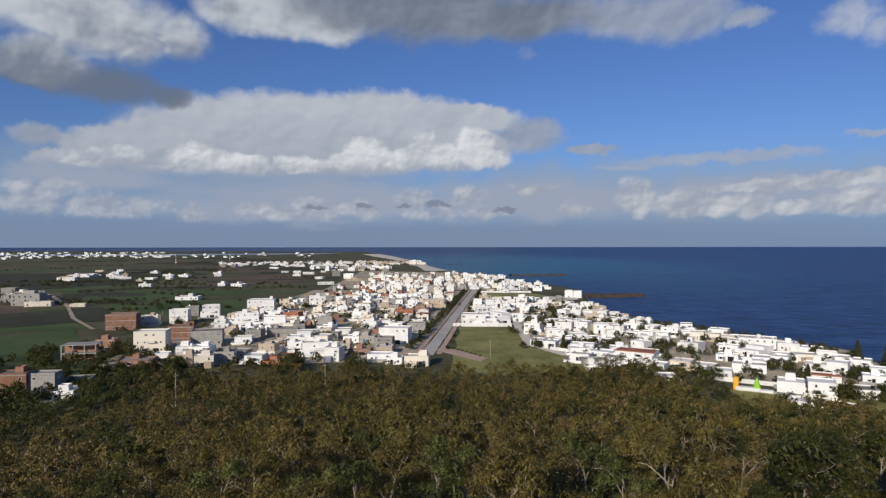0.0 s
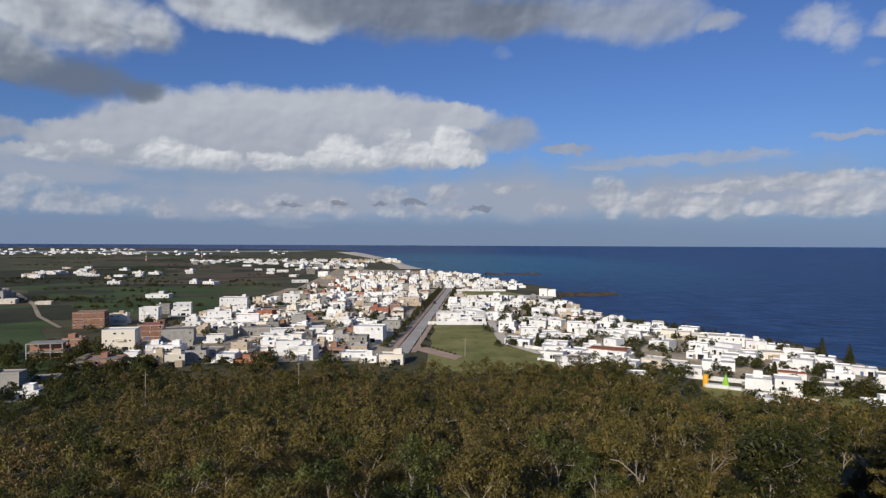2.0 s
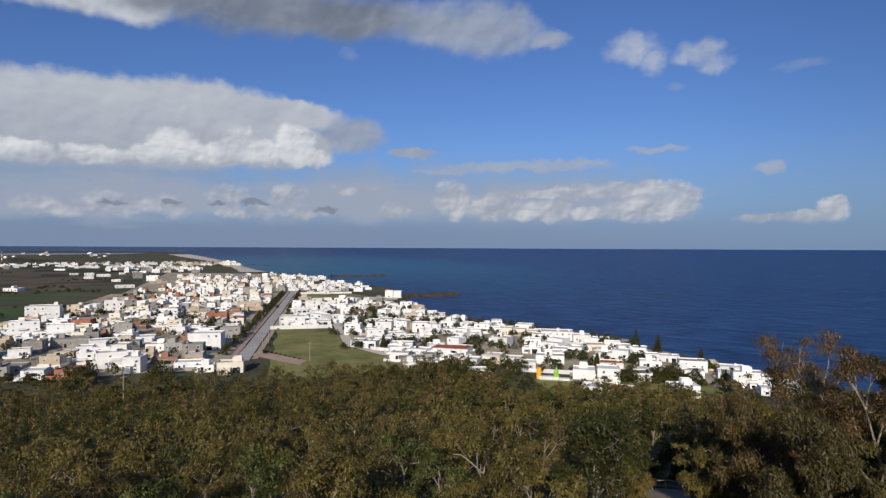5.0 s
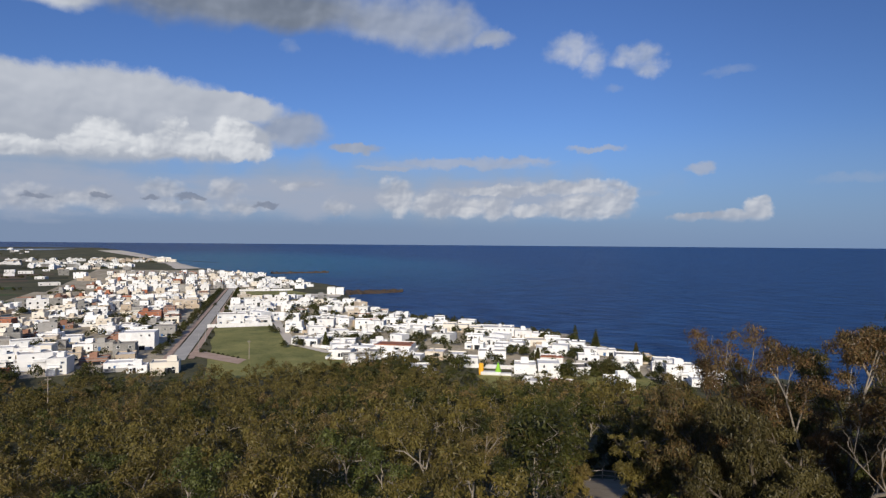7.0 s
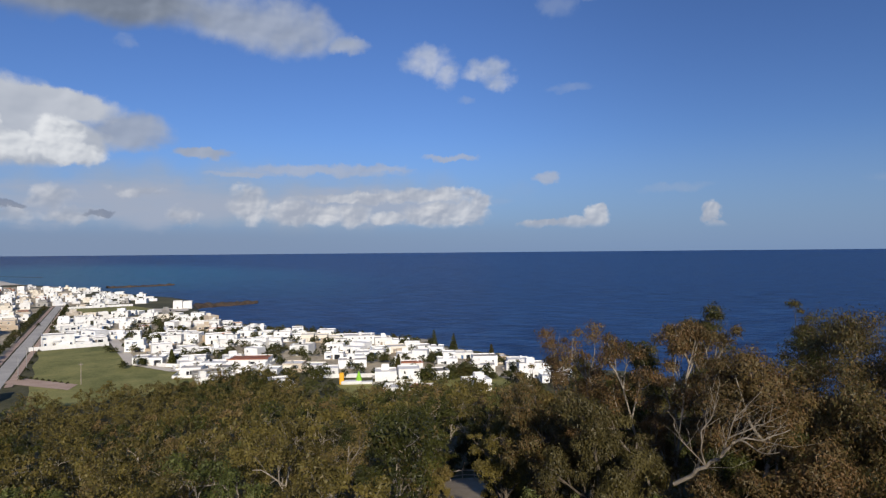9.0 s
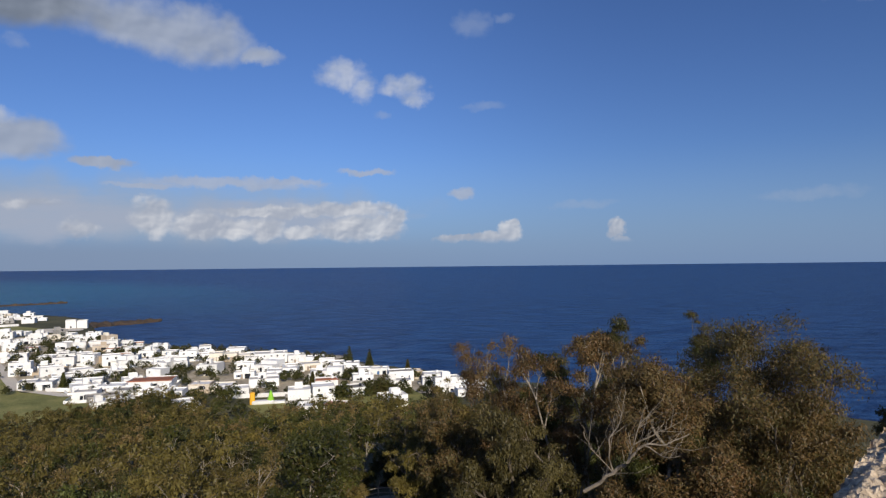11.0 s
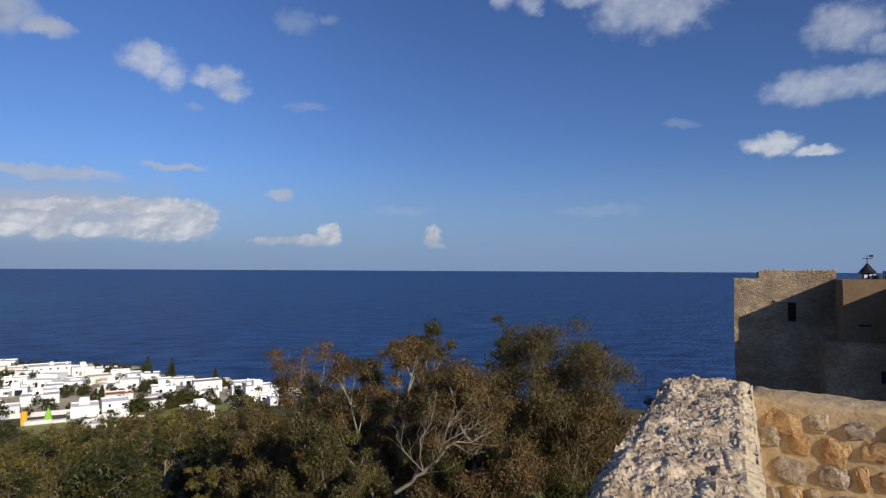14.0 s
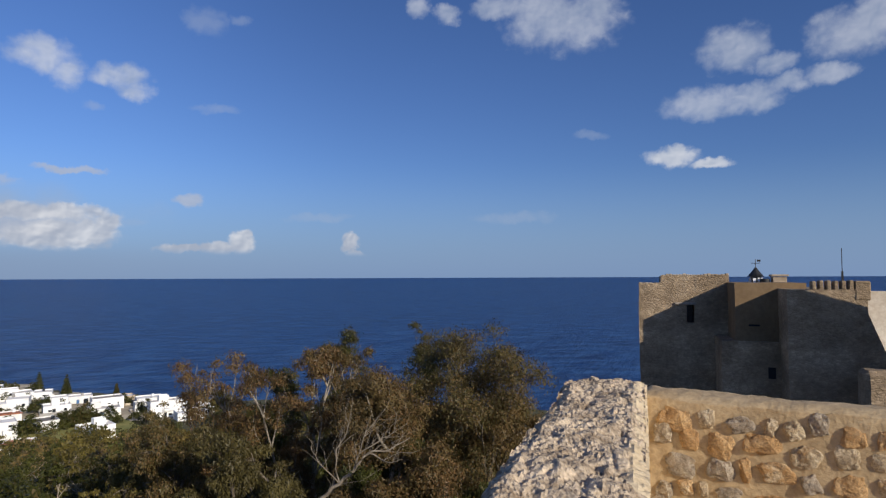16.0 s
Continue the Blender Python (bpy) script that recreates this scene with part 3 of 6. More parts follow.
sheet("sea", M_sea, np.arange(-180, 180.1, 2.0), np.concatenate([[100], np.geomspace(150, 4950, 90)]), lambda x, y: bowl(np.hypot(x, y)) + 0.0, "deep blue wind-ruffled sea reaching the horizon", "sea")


def patch(name, mat, corners, label, category, lift=0.12, step=14.0, ragged=0.0):
    """A field, road or yard: a four-cornered sheet that follows the ground."""
    c = [Vector((*p, 0)) for p in corners]
    nu = max(2, min(40, int(max((c[1] - c[0]).length, (c[2] - c[3]).length) / step)))
    nv = max(2, min(60, int(max((c[3] - c[0]).length, (c[2] - c[1]).length) / step)))
    verts, quads = [], []
    for j in range(nv + 1):
        for i in range(nu + 1):
            s, t = i / nu, j / nv
            p = c[0].lerp(c[1], s).lerp(c[3].lerp(c[2], s), t)
            if ragged and (i in (0, nu) or j in (0, nv)):
                p += Vector((noise.noise(p * 0.05) * ragged, noise.noise(p * 0.05 + Vector((9, 3, 1))) * ragged, 0))
            verts.append((p.x, p.y, land1(p.x, p.y) + lift))
    for j in range(nv):
        for i in range(nu):
            k = j * (nu + 1) + i
            quads.append((k, k + 1, k + nu + 2, k + nu + 1))
    me = from_arrays(name, verts, quads, [mat], smooth=True)
    return tagged(new(name, me), label, category, kind="structure")

# ---- fields, roads, shore ----
patch("field", M_green, [(-900, 620), (-330, 560), (-150, 690), (-700, 900)], "green winter crop on flat farmland", "field")
patch("field", M_brown, [(-420, 420), (-300, 480), (-330, 560), (-620, 540)], "brown ploughed field beside a dirt track", "field")
patch("field", M_green, [(-330, 330), (-215, 380), (-300, 480), (-420, 420)], "green winter crop beside a dirt track", "field")
patch("field", M_green, [(-250, 430), (-150, 470), (-120, 620), (-300, 560)], "green winter crop beside the houses", "field")
patch("field", M_green, [polar(27.5, 232), polar(38, 228), polar(38, 420), polar(31, 440)], "green winter crop at the edge of the wood", "field", 0.13)
# dark scrub sheets, with the cloud shade over the left painted in
patch("scrubland", M_scrub, [polar(25, 980), polar(40, 800), polar(40, 1500), polar(19, 1650)], "scrub on far flat land, darkened for cloud shade", "scrub", 0.14, 40, 8)
patch("scrubland", M_scrub, [polar(27, 480), polar(40, 470), polar(40, 560), polar(29, 590)], "scrub between the fields, darkened for cloud shade", "scrub", 0.3, 20, 5)
patch("scrubland", M_scrub, [polar(8, 1330), polar(17, 1420), polar(17, 1560), polar(7, 1480)], "dark wood before the distant village", "scrub", 0.5, 30, 8)
patch("lagoon", M_lagoon, [polar(11, 3250), polar(37, 3200), polar(37, 3480), polar(9, 3500)], "pale lagoon beyond the farmland", "water", 0.6, 60, 10)
# farmland: long strips of every tone, seen almost edge on
frng = random.Random(21)
# the scrub strips carry some of that painted cloud shade too
KINDS_OF_FIELD = [(M_green, "green winter crop in a farmland strip"), (M_brown, "brown ploughed strip of farmland"), (M_stubble, "pale dry strip of farmland"), (M_scrub, "dark olive scrub strip of farmland"), (M_scrub, "dark scrubby strip between fields"), (M_brown, "bare brown strip of farmland")]
for i in range(58):
    r = 560 * (4.6 ** (i / 57)) + frng.uniform(-20, 20)
    a0 = frng.uniform(9, 32) if r > 760 else frng.uniform(20, 34)
    span, deep = frng.uniform(2.5, 9) * (1 if r > 900 else 0.7), r * frng.uniform(0.035, 0.09)
    mat, text = frng.choice(KINDS_OF_FIELD)
    patch("field", mat, [polar(a0, r), polar(a0 + span, r + frng.uniform(-30, 30)), polar(a0 + span, r + deep), polar(a0, r + deep * frng.uniform(0.7, 1.2))], text, "field", 0.16 + 0.004 * i, 25, 3)
patch("town_ground", M_yard, [(-150, 255), (-11, 270), (20, 707), (-150, 720)], "bare trodden earth between the houses", "ground", 0.06)
patch("town_ground", M_yard, [(60, 285), (172, 175), (225, 330), (150, 545)], "bare trodden earth between the villas", "ground", 0.05)
patch("town_ground", M_yard, [(48, 300), (100, 250), (150, 470), (50, 600)], "bare trodden earth between the villas", "ground", 0.06)
patch("town_ground", M_yard, [(-140, 720), (60, 720), (70, 1180), (-170, 1300)], "bare trodden earth between far houses", "ground", 0.06)
patch("meadow", M_meadow, [(2, 240), (46, 238), (42, 386), (10, 386)], "rough green meadow beside the avenue", "meadow", 0.14, 8, 2)
patch("meadow", M_meadow, [(46, 238), (88, 226), (78, 260), (43, 306)], "rough green meadow beside a sandy track", "meadow", 0.1, 6, 2)
patch("meadow", M_meadow, [(34, 620), (110, 610), (95, 670), (34, 670)], "rough green meadow among the villas", "meadow", 0.14, 8, 2)
patch("meadow", M_meadow, [(95, 185), (150, 165), (165, 205), (100, 215)], "rough green meadow below the villas", "meadow", 0.14, 8, 2)
patch("road", M_asphalt, [(-10.8, 284), (-4.6, 284), (39.0, 715), (33.0, 715)], "straight worn asphalt avenue through the town", "road", 0.2)
patch("road", M_asphalt, [(32.3, 715), (39.9, 715), (66, 850), (59, 850)], "worn asphalt avenue curving to the shore", "road", 0.2)
patch("pavement", M_paving, [(-13.9, 286), (-11.3, 286), (32.2, 715), (29.7, 715)], "reddish paved footway beside the avenue", "pavement", 0.3)
patch("pavement", M_paving, [(-3.5, 286), (-0.9, 286), (42.5, 715), (40, 715)], "reddish paved footway beside the avenue", "pavement", 0.3)
patch("track", M_sand, [(41.5, 310), (47, 310), (51, 432), (46, 432)], "sandy track beside the meadow", "track", 0.24)
patch("track", M_sand, [(42.5, 312), (54, 283), (58, 286), (46.5, 312)], "sandy track beside the meadow", "track", 0.24)
patch("track", M_sand, [(54, 283), (78, 262), (81, 266), (58, 287)], "sandy track beside the meadow", "track", 0.24)
patch("pavement", M_paving, [(-3.6, 296), (-0.6, 309), (20, 276), (16, 267)], "reddish paved wedge where streets meet", "pavement", 0.28, 6)
patch("track", M_dirt, [(-213, 373), (-210.6, 374), (-257.5, 432.5), (-260, 431)], "pale dirt track across the fields", "track", 0.45)
patch("track", M_dirt, [(-260, 431), (-257.5, 432.5), (-309.5, 512), (-312, 511)], "pale dirt track across the fields", "track", 0.45)
patch("track", M_dirt, [(-312, 511), (-308, 512.5), (-397, 631), (-402, 629)], "pale dirt track across the fields", "track", 0.45)
patch("beach", M_sand, [(-38, 1285), (26, 1300), (-22, 1650), (-70, 1650)], "pale sandy beach round the bay", "beach", 0.5, 14, 6)
patch("beach", M_sand, [(-85, 1650), (-22, 1650), (-60, 2080), (-120, 2050)], "pale sandy beach round the bay", "beach", 0.5, 14, 6)
patch("beach", M_sand, [(-120, 2050), (-60, 2080), (-300, 3230), (-420, 3200)], "pale sandy beach round the bay", "beach", 0.5, 14, 6)


def rocky_strip(name, a, b, wide, high, label):
    """A low, broken reef or mole from a to b."""
    a, b = Vector((*a, 0)), Vector((*b, 0))
    d = (b - a).normalized()
    side = Vector((-d.y, d.x, 0))
    n, k = 60, 12
    verts, quads = [], []
    for i in range(n + 1):
        for j in range(k + 1):
            s, t = i / n, j / k * 2 - 1
            w = wide * (1 - s) ** 0.6 * (0.8 + 0.4 * noise.noise(Vector((s * 9, 2, 1))))
            p = a.lerp(b, s) + side * t * w
            z = high * (1 - t * t) * (0.5 + 0.9 * abs(noise.noise(p * 0.12))) - 0.25 * t * t + 0.7 * noise.noise(p * 0.35)
            verts.append((p.x, p.y, z))
    for i in range(n):
        for j in range(k):
            q = i * (k + 1) + j
            quads.append((q, q + 1, q + k + 2, q + k + 1))
    me = from_arrays(name, verts, quads, [M_rock])
    return tagged(new(name, me), label, "rocks", kind="structure")


patch("beach", M_sand, [polar(-9.6, 585), polar(-12.2, 590), polar(-12.6, 625), polar(-9.2, 630)], "pale sand behind the rocky headland", "beach", 0.4, 8, 5)
rocky_strip("headland", (100, 682), (225, 688), 46, 4.0, "low brown rocky headland running into the sea")
rocky_strip("headland", (128, 1172), (238, 1192), 11, 4.0, "long low dark stone mole in the sea")
rocky_strip("headland", (-60, 2080), (60, 1850), 22, 2.0, "low sandy spit across the bay")

# ---- the fort ----
# the terrace that the view is from: floor, two parapets, outer walls down to the hill
CORNER = Vector((4.05, 0.37, 0))
TOP = 54.36


def rough_block(name, x0, x1, y0, y1, z0, z1, cell, amount, mat, parent, seed, label="", broad=0.0, craggy=0.0):
    """A block of weathered masonry: a fine-meshed box with broken surfaces."""
    bm = bmesh.new()
    for axis in range(3):
        for side in (0, 1):
            lo, hi = (x0, y0, z0), (x1, y1, z1)
            ua, va = (axis + 1) % 3, (axis + 2) % 3
            nu, nv = max(1, int((hi[ua] - lo[ua]) / cell)), max(1, int((hi[va] - lo[va]) / cell))
            rows = []
            for i in range(nu + 1):
                row = []
                for j in range(nv + 1):
                    c = [0, 0, 0]
                    c[axis] = hi[axis] if side else lo[axis]
                    c[ua] = lo[ua] + (hi[ua] - lo[ua]) * i / nu
                    c[va] = lo[va] + (hi[va] - lo[va]) * j / nv
                    row.append(bm.verts.new(c))
                rows.append(row)
            for i in range(nu):
                for j in range(nv):
                    f = [rows[i][j], rows[i + 1][j], rows[i + 1][j + 1], rows[i][j + 1]]
                    bm.faces.new(f if side else f[::-1])
    bmesh.ops.remove_doubles(bm, verts=bm.verts, dist=cell * 0.1)
    mid = Vector(((x0 + x1) / 2, (y0 + y1) / 2, (z0 + z1) / 2))
    off = Vector((seed * 3.1, seed * 1.7, seed * 0.9))
    for w in bm.verts:
        p = w.co.copy()
        n = Vector((noise.noise(p * 7 + off), noise.noise(p * 7 + off + Vector((7, 1, 3))), noise.noise(p * 7 + off + Vector((2, 9, 5)))))
        fine = noise.noise(p * 30 + off)
        chip = max(0, noise.noise(p * 5 + off * 2) - 0.1) * 1.4
        w.co += n * amount * 0.5
        if craggy and p.z > z1 - 0.06:
            # flaky rubble: tilted chunks parted by dark cracks, with crumbs between
            q = Vector((p.x * 17, p.y * 42, p.z * 20)) + n * 3.2 + off
            dist, near = noise.voronoi(q)
            gap = min(1.0, (dist[1] - dist[0]) * 3.2)
            tilt = noise.cell_vector(near[0] * 3.7)
            lean = (q - near[0]).dot(Vector(tilt) - Vector((0.5, 0.5, 0.5)))
            w.co.z += craggy * (0.010 * noise.cell(near[0] * 5.1) + 0.016 * lean - 0.014 * (1 - gap) + 0.05 * noise.fractal(Vector((p.x * 5, p.y * 9, p.z)) + off, 0.8, 2.1, 5))
            w.co.x += 0.012 * craggy * noise.noise(p * 24 + off)
            w.co.y += 0.012 * craggy * noise.noise(p * 24 - off)
        crumb = abs(noise.noise(p * 15 + off)) * 1.3
        w.co.z += (fine * 0.5 - chip + crumb) * amount * (1 if p.z > z1 - 0.06 else 0.2)
        if broad:
            w.co.z += noise.noise(Vector((p.x * 1.3, p.y * 1.3, seed))) * broad
            edge = min(p.x - x0, x1 - p.x, p.y - y0, y1 - p.y)
            if p.z > z1 - 0.02 and edge < 0.06:
                w.co.z -= (0.06 - edge) * 0.5
    return part(name, bm, mat, parent, label)


terrace = thing("terrace", pose(0, 0, 0), "old fort terrace with rough stone parapets", "terrace", kind="structure")
turn_a = pose(0, 0, 0, 0, 0, 5.2)
parapet_a = rough_block("parapet_top", -4.6, 0.02, 0.0, 0.47, -0.2, 0, 0.0085, 0.012, M_rubble, terrace, 1, "broken pale limestone rubble on top", 0.03, 0.42)
parapet_a.matrix_basis = Matrix.Translation((CORNER.x, CORNER.y, TOP)) @ turn_a
core_a = rough_block("parapet_core", -4.58, 0.0, 0.01, 0.46, -1.06, -0.19, 0.04, 0.02, M_rubble, terrace, 3, "rubble core of the parapet")
core_a.matrix_basis = parapet_a.matrix_basis
edge_a = rough_block("mortar_edge", -4.6, 0.0, -0.012, 0.115, -1.06, -0.004, 0.016, 0.011, M_cream_mortar, terrace, 7, "cream mortar along the inner edge", 0.03)
edge_a.matrix_basis = parapet_a.matrix_basis
BASE = 53.3
bastion = part("bastion", box(-30, 0.45, -24, 0.43, 30, BASE), M_stone, terrace)
bastion.matrix_basis = Matrix.Translation((CORNER.x, CORNER.y, 0)) @ turn_a
# the far parapet: mortar with stones set in its inner face
turn_b = pose(0, 0, 0, 0, 0, -99.5)
face_b = Matrix.Translation((CORNER.x, CORNER.y, TOP - 0.075)) @ turn_b
wall_b = rough_block("parapet_wall", -0.06, 6.5, 0.0, 0.3, -0.99, 0.0, 0.035, 0.012, M_mortar, terrace, 4, "sandy mortar wall", 0.012)
wall_b.matrix_basis = face_b
wall_b.data.polygons.foreach_set("use_smooth", np.ones(len(wall_b.data.polygons), bool))
srng = random.Random(5)
stone_meshes = []
for k in range(12):
    bm = bmesh.new()
    bmesh.ops.create_icosphere(bm, subdivisions=3, radius=1)
    for w in bm.verts:
        p = w.co.copy()
        q = Vector([math.copysign(abs(c) ** 0.7, c) for c in p])
        o = Vector((k * 5, 1, 2))
        chisel = noise.voronoi(p * 2.1 + o)[0]
        w.co = q * (1 + 0.34 * noise.noise(p * 1.4 + o) + 0.20 * (chisel[0] - 0.4) + 0.13 * noise.fractal(p * 3.2 + o, 0.8, 2.0, 4))
    me = bpy.data.meshes.new("stone")
    bm.to_mesh(me)
    bm.free()
    me.materials.append(M_wallstone)
    stone_meshes.append(me)
z = -0.115
while z > -1.0:
    x = 0.01 + srng.uniform(0, 0.09)
    high = srng.uniform(0.06, 0.08)
    while x < 3.2:
        wide = srng.choice((0.035, 0.055, 0.07, 0.085, 0.11))
        m = pose(x + wide, 0.012, z + srng.uniform(-0.03, 0.03), srng.uniform(-8, 8), srng.uniform(-16, 16), 0) @ Matrix.Diagonal((wide * 0.84, srng.uniform(0.026, 0.042), high * srng.uniform(0.6, 0.95), 1))
        part_mesh("stone", srng.choice(stone_meshes), wall_b, m)
        x += wide * 2 + srng.uniform(0.0, 0.04)
    z -= high * 1.7 + 0.012
# the keep across the court
FACE = 5.0
fn, fs = Vector((-math.cos(radians(FACE)), -math.sin(radians(FACE)), 0)), Vector((math.sin(radians(FACE)), -math.cos(radians(FACE)), 0))


def along(a, dist):
    return dist * math.tan(radians(-90 + FACE - a))


def height(a, e, dist):
    return EYE_Z + dist / math.cos(radians(-90 + FACE - a)) * math.tan(radians(e))


keep = thing("castle_keep", Matrix(((fs.x, -fn.x, 0, 0), (fs.y, -fn.y, 0, 0), (0, 0, 1, 0), (0, 0, 0, 1))), "weathered sandstone castle keep with crenellated wall", "castle")
DA, DB, DC = 45.0, 41.5, 39.0


def masonry(name, k0, k1, d0, d1, z0, z1, mat, label="", seed=1, jag=0.05):
    """A wall block with slightly worn edges; k runs along the front, d away from it."""
    bm = bmesh.new()
    nx, nz = max(2, int((k1 - k0) / 0.35)), max(2, int((z1 - z0) / 0.5))
    box_into(bm, k0, k1, d0, d1, z0, z1)
    bmesh.ops.subdivide_edges(bm, edges=[e for e in bm.edges if abs(e.verts[0].co.x - e.verts[1].co.x) > 0.1], cuts=nx)
    bmesh.ops.subdivide_edges(bm, edges=[e for e in bm.edges if abs(e.verts[0].co.z - e.verts[1].co.z) > 0.6], cuts=nz)
    for w in bm.verts:
        p = w.co * 1.4 + Vector((seed, seed * 2, 0))
        w.co += Vector((noise.noise(p), noise.noise(p + Vector((5, 5, 5))), noise.noise(p + Vector((9, 1, 4))))) * jag
    return part(name, bm, mat, keep, label)


a0, a1, a2 = along(-84.42, DA), along(-86.4, DA), along(-91.71, DA)
wx0, wx1 = along(-88.35, DA), along(-88.95, DA)
wz0, wz1 = height(-88.6, -3.95, DA), height(-88.6, -2.4, DA)
zlow, zstep, ztop = 34.0, height(-85, -0.57, DA), height(-89, 0.15, DA)
for i in range(26):   # loose, weathered top course
    kk = a0 + (a2 - a0) * i / 26
    zt = zstep if kk < a1 - 0.1 else ztop
    part("coping_stone", box(kk + 0.01, kk + 0.215, DA + 0.02, DA + 0.5, zt - 0.06, zt + srng.uniform(0.03, 0.11), 0.025), M_stone_plain, keep)
masonry("wall", a0, a1, DA, DA + 7, zlow, zstep, M_stone, seed=1)


def pierced_wall(k0, k1, z0, z1, hole, d, seed):
    """A wall front of broken masonry with one opening through it, and the mass behind."""
    ks = sorted({round(k0 + (k1 - k0) * i / 16, 3) for i in range(17)} | {hole[0], hole[1]})
    zs = sorted({round(z0 + (z1 - z0) * i / 36, 3) for i in range(37)} | {hole[2], hole[3]})
    bm = bmesh.new()
    grid = []
    for zz in zs:
        row = []
        for kk in ks:
            p = Vector((kk * 1.4 + seed, zz * 1.4, seed))
            row.append(bm.verts.new((kk + 0.04 * noise.noise(p), d + 0.06 * noise.noise(p + Vector((5, 5, 5))), zz + 0.04 * noise.noise(p + Vector((9, 1, 4))))))
        grid.append(row)
    for i in range(len(zs) - 1):
        for n in range(len(ks) - 1):
            if hole[0] <= ks[n] < hole[1] and hole[2] <= zs[i] < hole[3]:
                continue
            bm.faces.new([grid[i][n], grid[i][n + 1], grid[i + 1][n + 1], grid[i + 1][n]])
    rim = bmesh.ops.extrude_edge_only(bm, edges=[e for e in bm.edges if e.is_boundary])
    bmesh.ops.translate(bm, verts=[w for w in rim["geom"] if isinstance(w, bmesh.types.BMVert)], vec=(0, 0.8, 0))
    box_into(bm, k0 + 0.03, k1 - 0.03, d + 0.78, d + 7, z0, z1 - 0.08)
    return part("wall", bm, M_stone, keep)


pierced_wall(a1 - 0.1, a2, zlow, ztop, (wx0, wx1, wz0, wz1), DA + 0.03, 2.0)
# dark sheet behind the hole stands for the shade inside
part("window", box(wx0 - 0.1, wx1 + 0.1, DA + 0.75, DA + 0.85, wz0, wz1), M_pane, keep, "dark sheet for the shade inside an unglazed window slit")
part("lintel", box(wx0 - 0.75, wx1 + 0.12, DA - 0.12, DA + 0.1, wz1, wz1 + 0.16, 0.02), M_wood, keep, "dark timber lintel")
b0, b1, zb = along(-92.12, DB), along(-95.98, DB), height(-94, -0.52, DB)
masonry("wall", b0, b1 + 1.0, DB, DB + 8, 44.6, zb, M_plaster, "ochre plastered wall", 6, 0.03)
masonry("wall", b0 - 0.85, b1 + 1.0, DB - 0.35, DB + 8, zlow, height(-93, -5.3, DB), M_stone, "", 7)
c0, c1, zc = along(-95.93, DC), along(-101.35, DC), height(-97, -1.03, DC)
masonry("wall", c0, c1, DC, DC + 10, zlow, zc, M_stone, "", 8)
zm = height(-99, -0.34, DC)
m0, m1 = along(-97.67, DC), along(-101.55, DC)
k, step = m0, 0.36
while k < m1 - 0.9:
    bm = box(k, k + step * 0.62, DC - 0.02, DC + 0.55, zc - 0.05, zm + 0.02 * math.sin(k * 40), 0.05)
    part("merlon", bm, M_stone, keep)
    k += step
part("merlon", box(m1 - 0.75, m1, DC - 0.05, DC + 0.7, zc - 0.6, zm - 0.02, 0.06), M_stone, keep)
bm = bmesh.new()
vs = [bm.verts.new(c) for c in [(c1 - 0.02, DC + 0.02, 53.0), (c1 - 0.02, DC + 3, 53.0), (c1 + 1.6, DC + 0.02, 48.6), (c1 + 1.6, DC + 3, 48.6), (c1 - 0.02, DC + 0.02, zlow), (c1 - 0.02, DC + 3, zlow), (c1 + 1.6, DC + 0.02, zlow), (c1 + 1.6, DC + 3, zlow)]]
for f in [(0, 2, 3, 1), (0, 4, 6, 2), (1, 3, 7, 5), (2, 6, 7, 3)]:
    bm.faces.new([vs[i] for i in f])
part("buttress", bm, M_stone, keep, "sloping stone buttress")
masonry("wall", c1 - 0.5, c1 + 9, 50, 51, zlow, height(-102, -1.15, 50), M_cream, "pale rendered wall beyond", 9, 0.02)
# no holes here: dark sheets on the wall stand for shaded openings
part("doorway", box(along(-94.45, DB - 0.35), along(-95.0, DB - 0.35), DB - 0.37, DB - 0.3, height(-94.7, -8.2, DB), height(-94.7, -7.3, DB)), M_pane, keep, "dark sheet for the shade of a small opening")
part("loophole", box(along(-93.1, DB), along(-93.9, DB), DB - 0.02, DB + 0.1, height(-93, -4.1, DB), height(-93, -3.95, DB)), M_pane, keep, "dark strip for the shade of a narrow slot")
# a higher block, unseen, added towards the sun and cut so its shade covers the front
bm = bmesh.new()
for kk in (13.3, 14.3):
    bm.faces.new([bm.verts.new((kk, d, zz)) for d, zz in ((34.4, zlow), (34.4, 57.35), (35.1, 57.2), (37.75, 53.95), (37.75, zlow))])
bm.verts.ensure_lookup_table()
for n in range(5):
    bm.faces.new([bm.verts[n], bm.verts[(n + 1) % 5], bm.verts[5 + (n + 1) % 5], bm.verts[5 + n]])
bmesh.ops.recalc_face_normals(bm, faces=bm.faces)
part("wing", bm, M_stone, keep, "unseen sloping stone block added to shade the keep front")
# roof lantern with a weathervane
kl = along(-93.72, 47)
bm = bmesh.new()
zl = 54.0
for r0, r1, z0, z1, seg in [(0.36, 0.36, zl, zl + 1.0, 8), (0.54, 0.42, zl + 1.0, zl + 1.1, 12), (0.46, 0.24, zl + 1.1, zl + 1.36, 12), (0.24, 0.06, zl + 1.36, zl + 1.62, 12), (0.03, 0.02, zl + 1.6, zl + 2.2, 6)]:
    res = bmesh.ops.create_cone(bm, cap_ends=True, segments=seg, radius1=r0, radius2=r1, depth=z1 - z0)
    bmesh.ops.translate(bm, verts=res["verts"], vec=(kl, 47, (z0 + z1) / 2))
lantern = thing("roof_lantern", keep.matrix_basis.copy(), "small dark-capped roof lantern with weathervane", "lantern")
part("body", bm, M_metal, lantern)
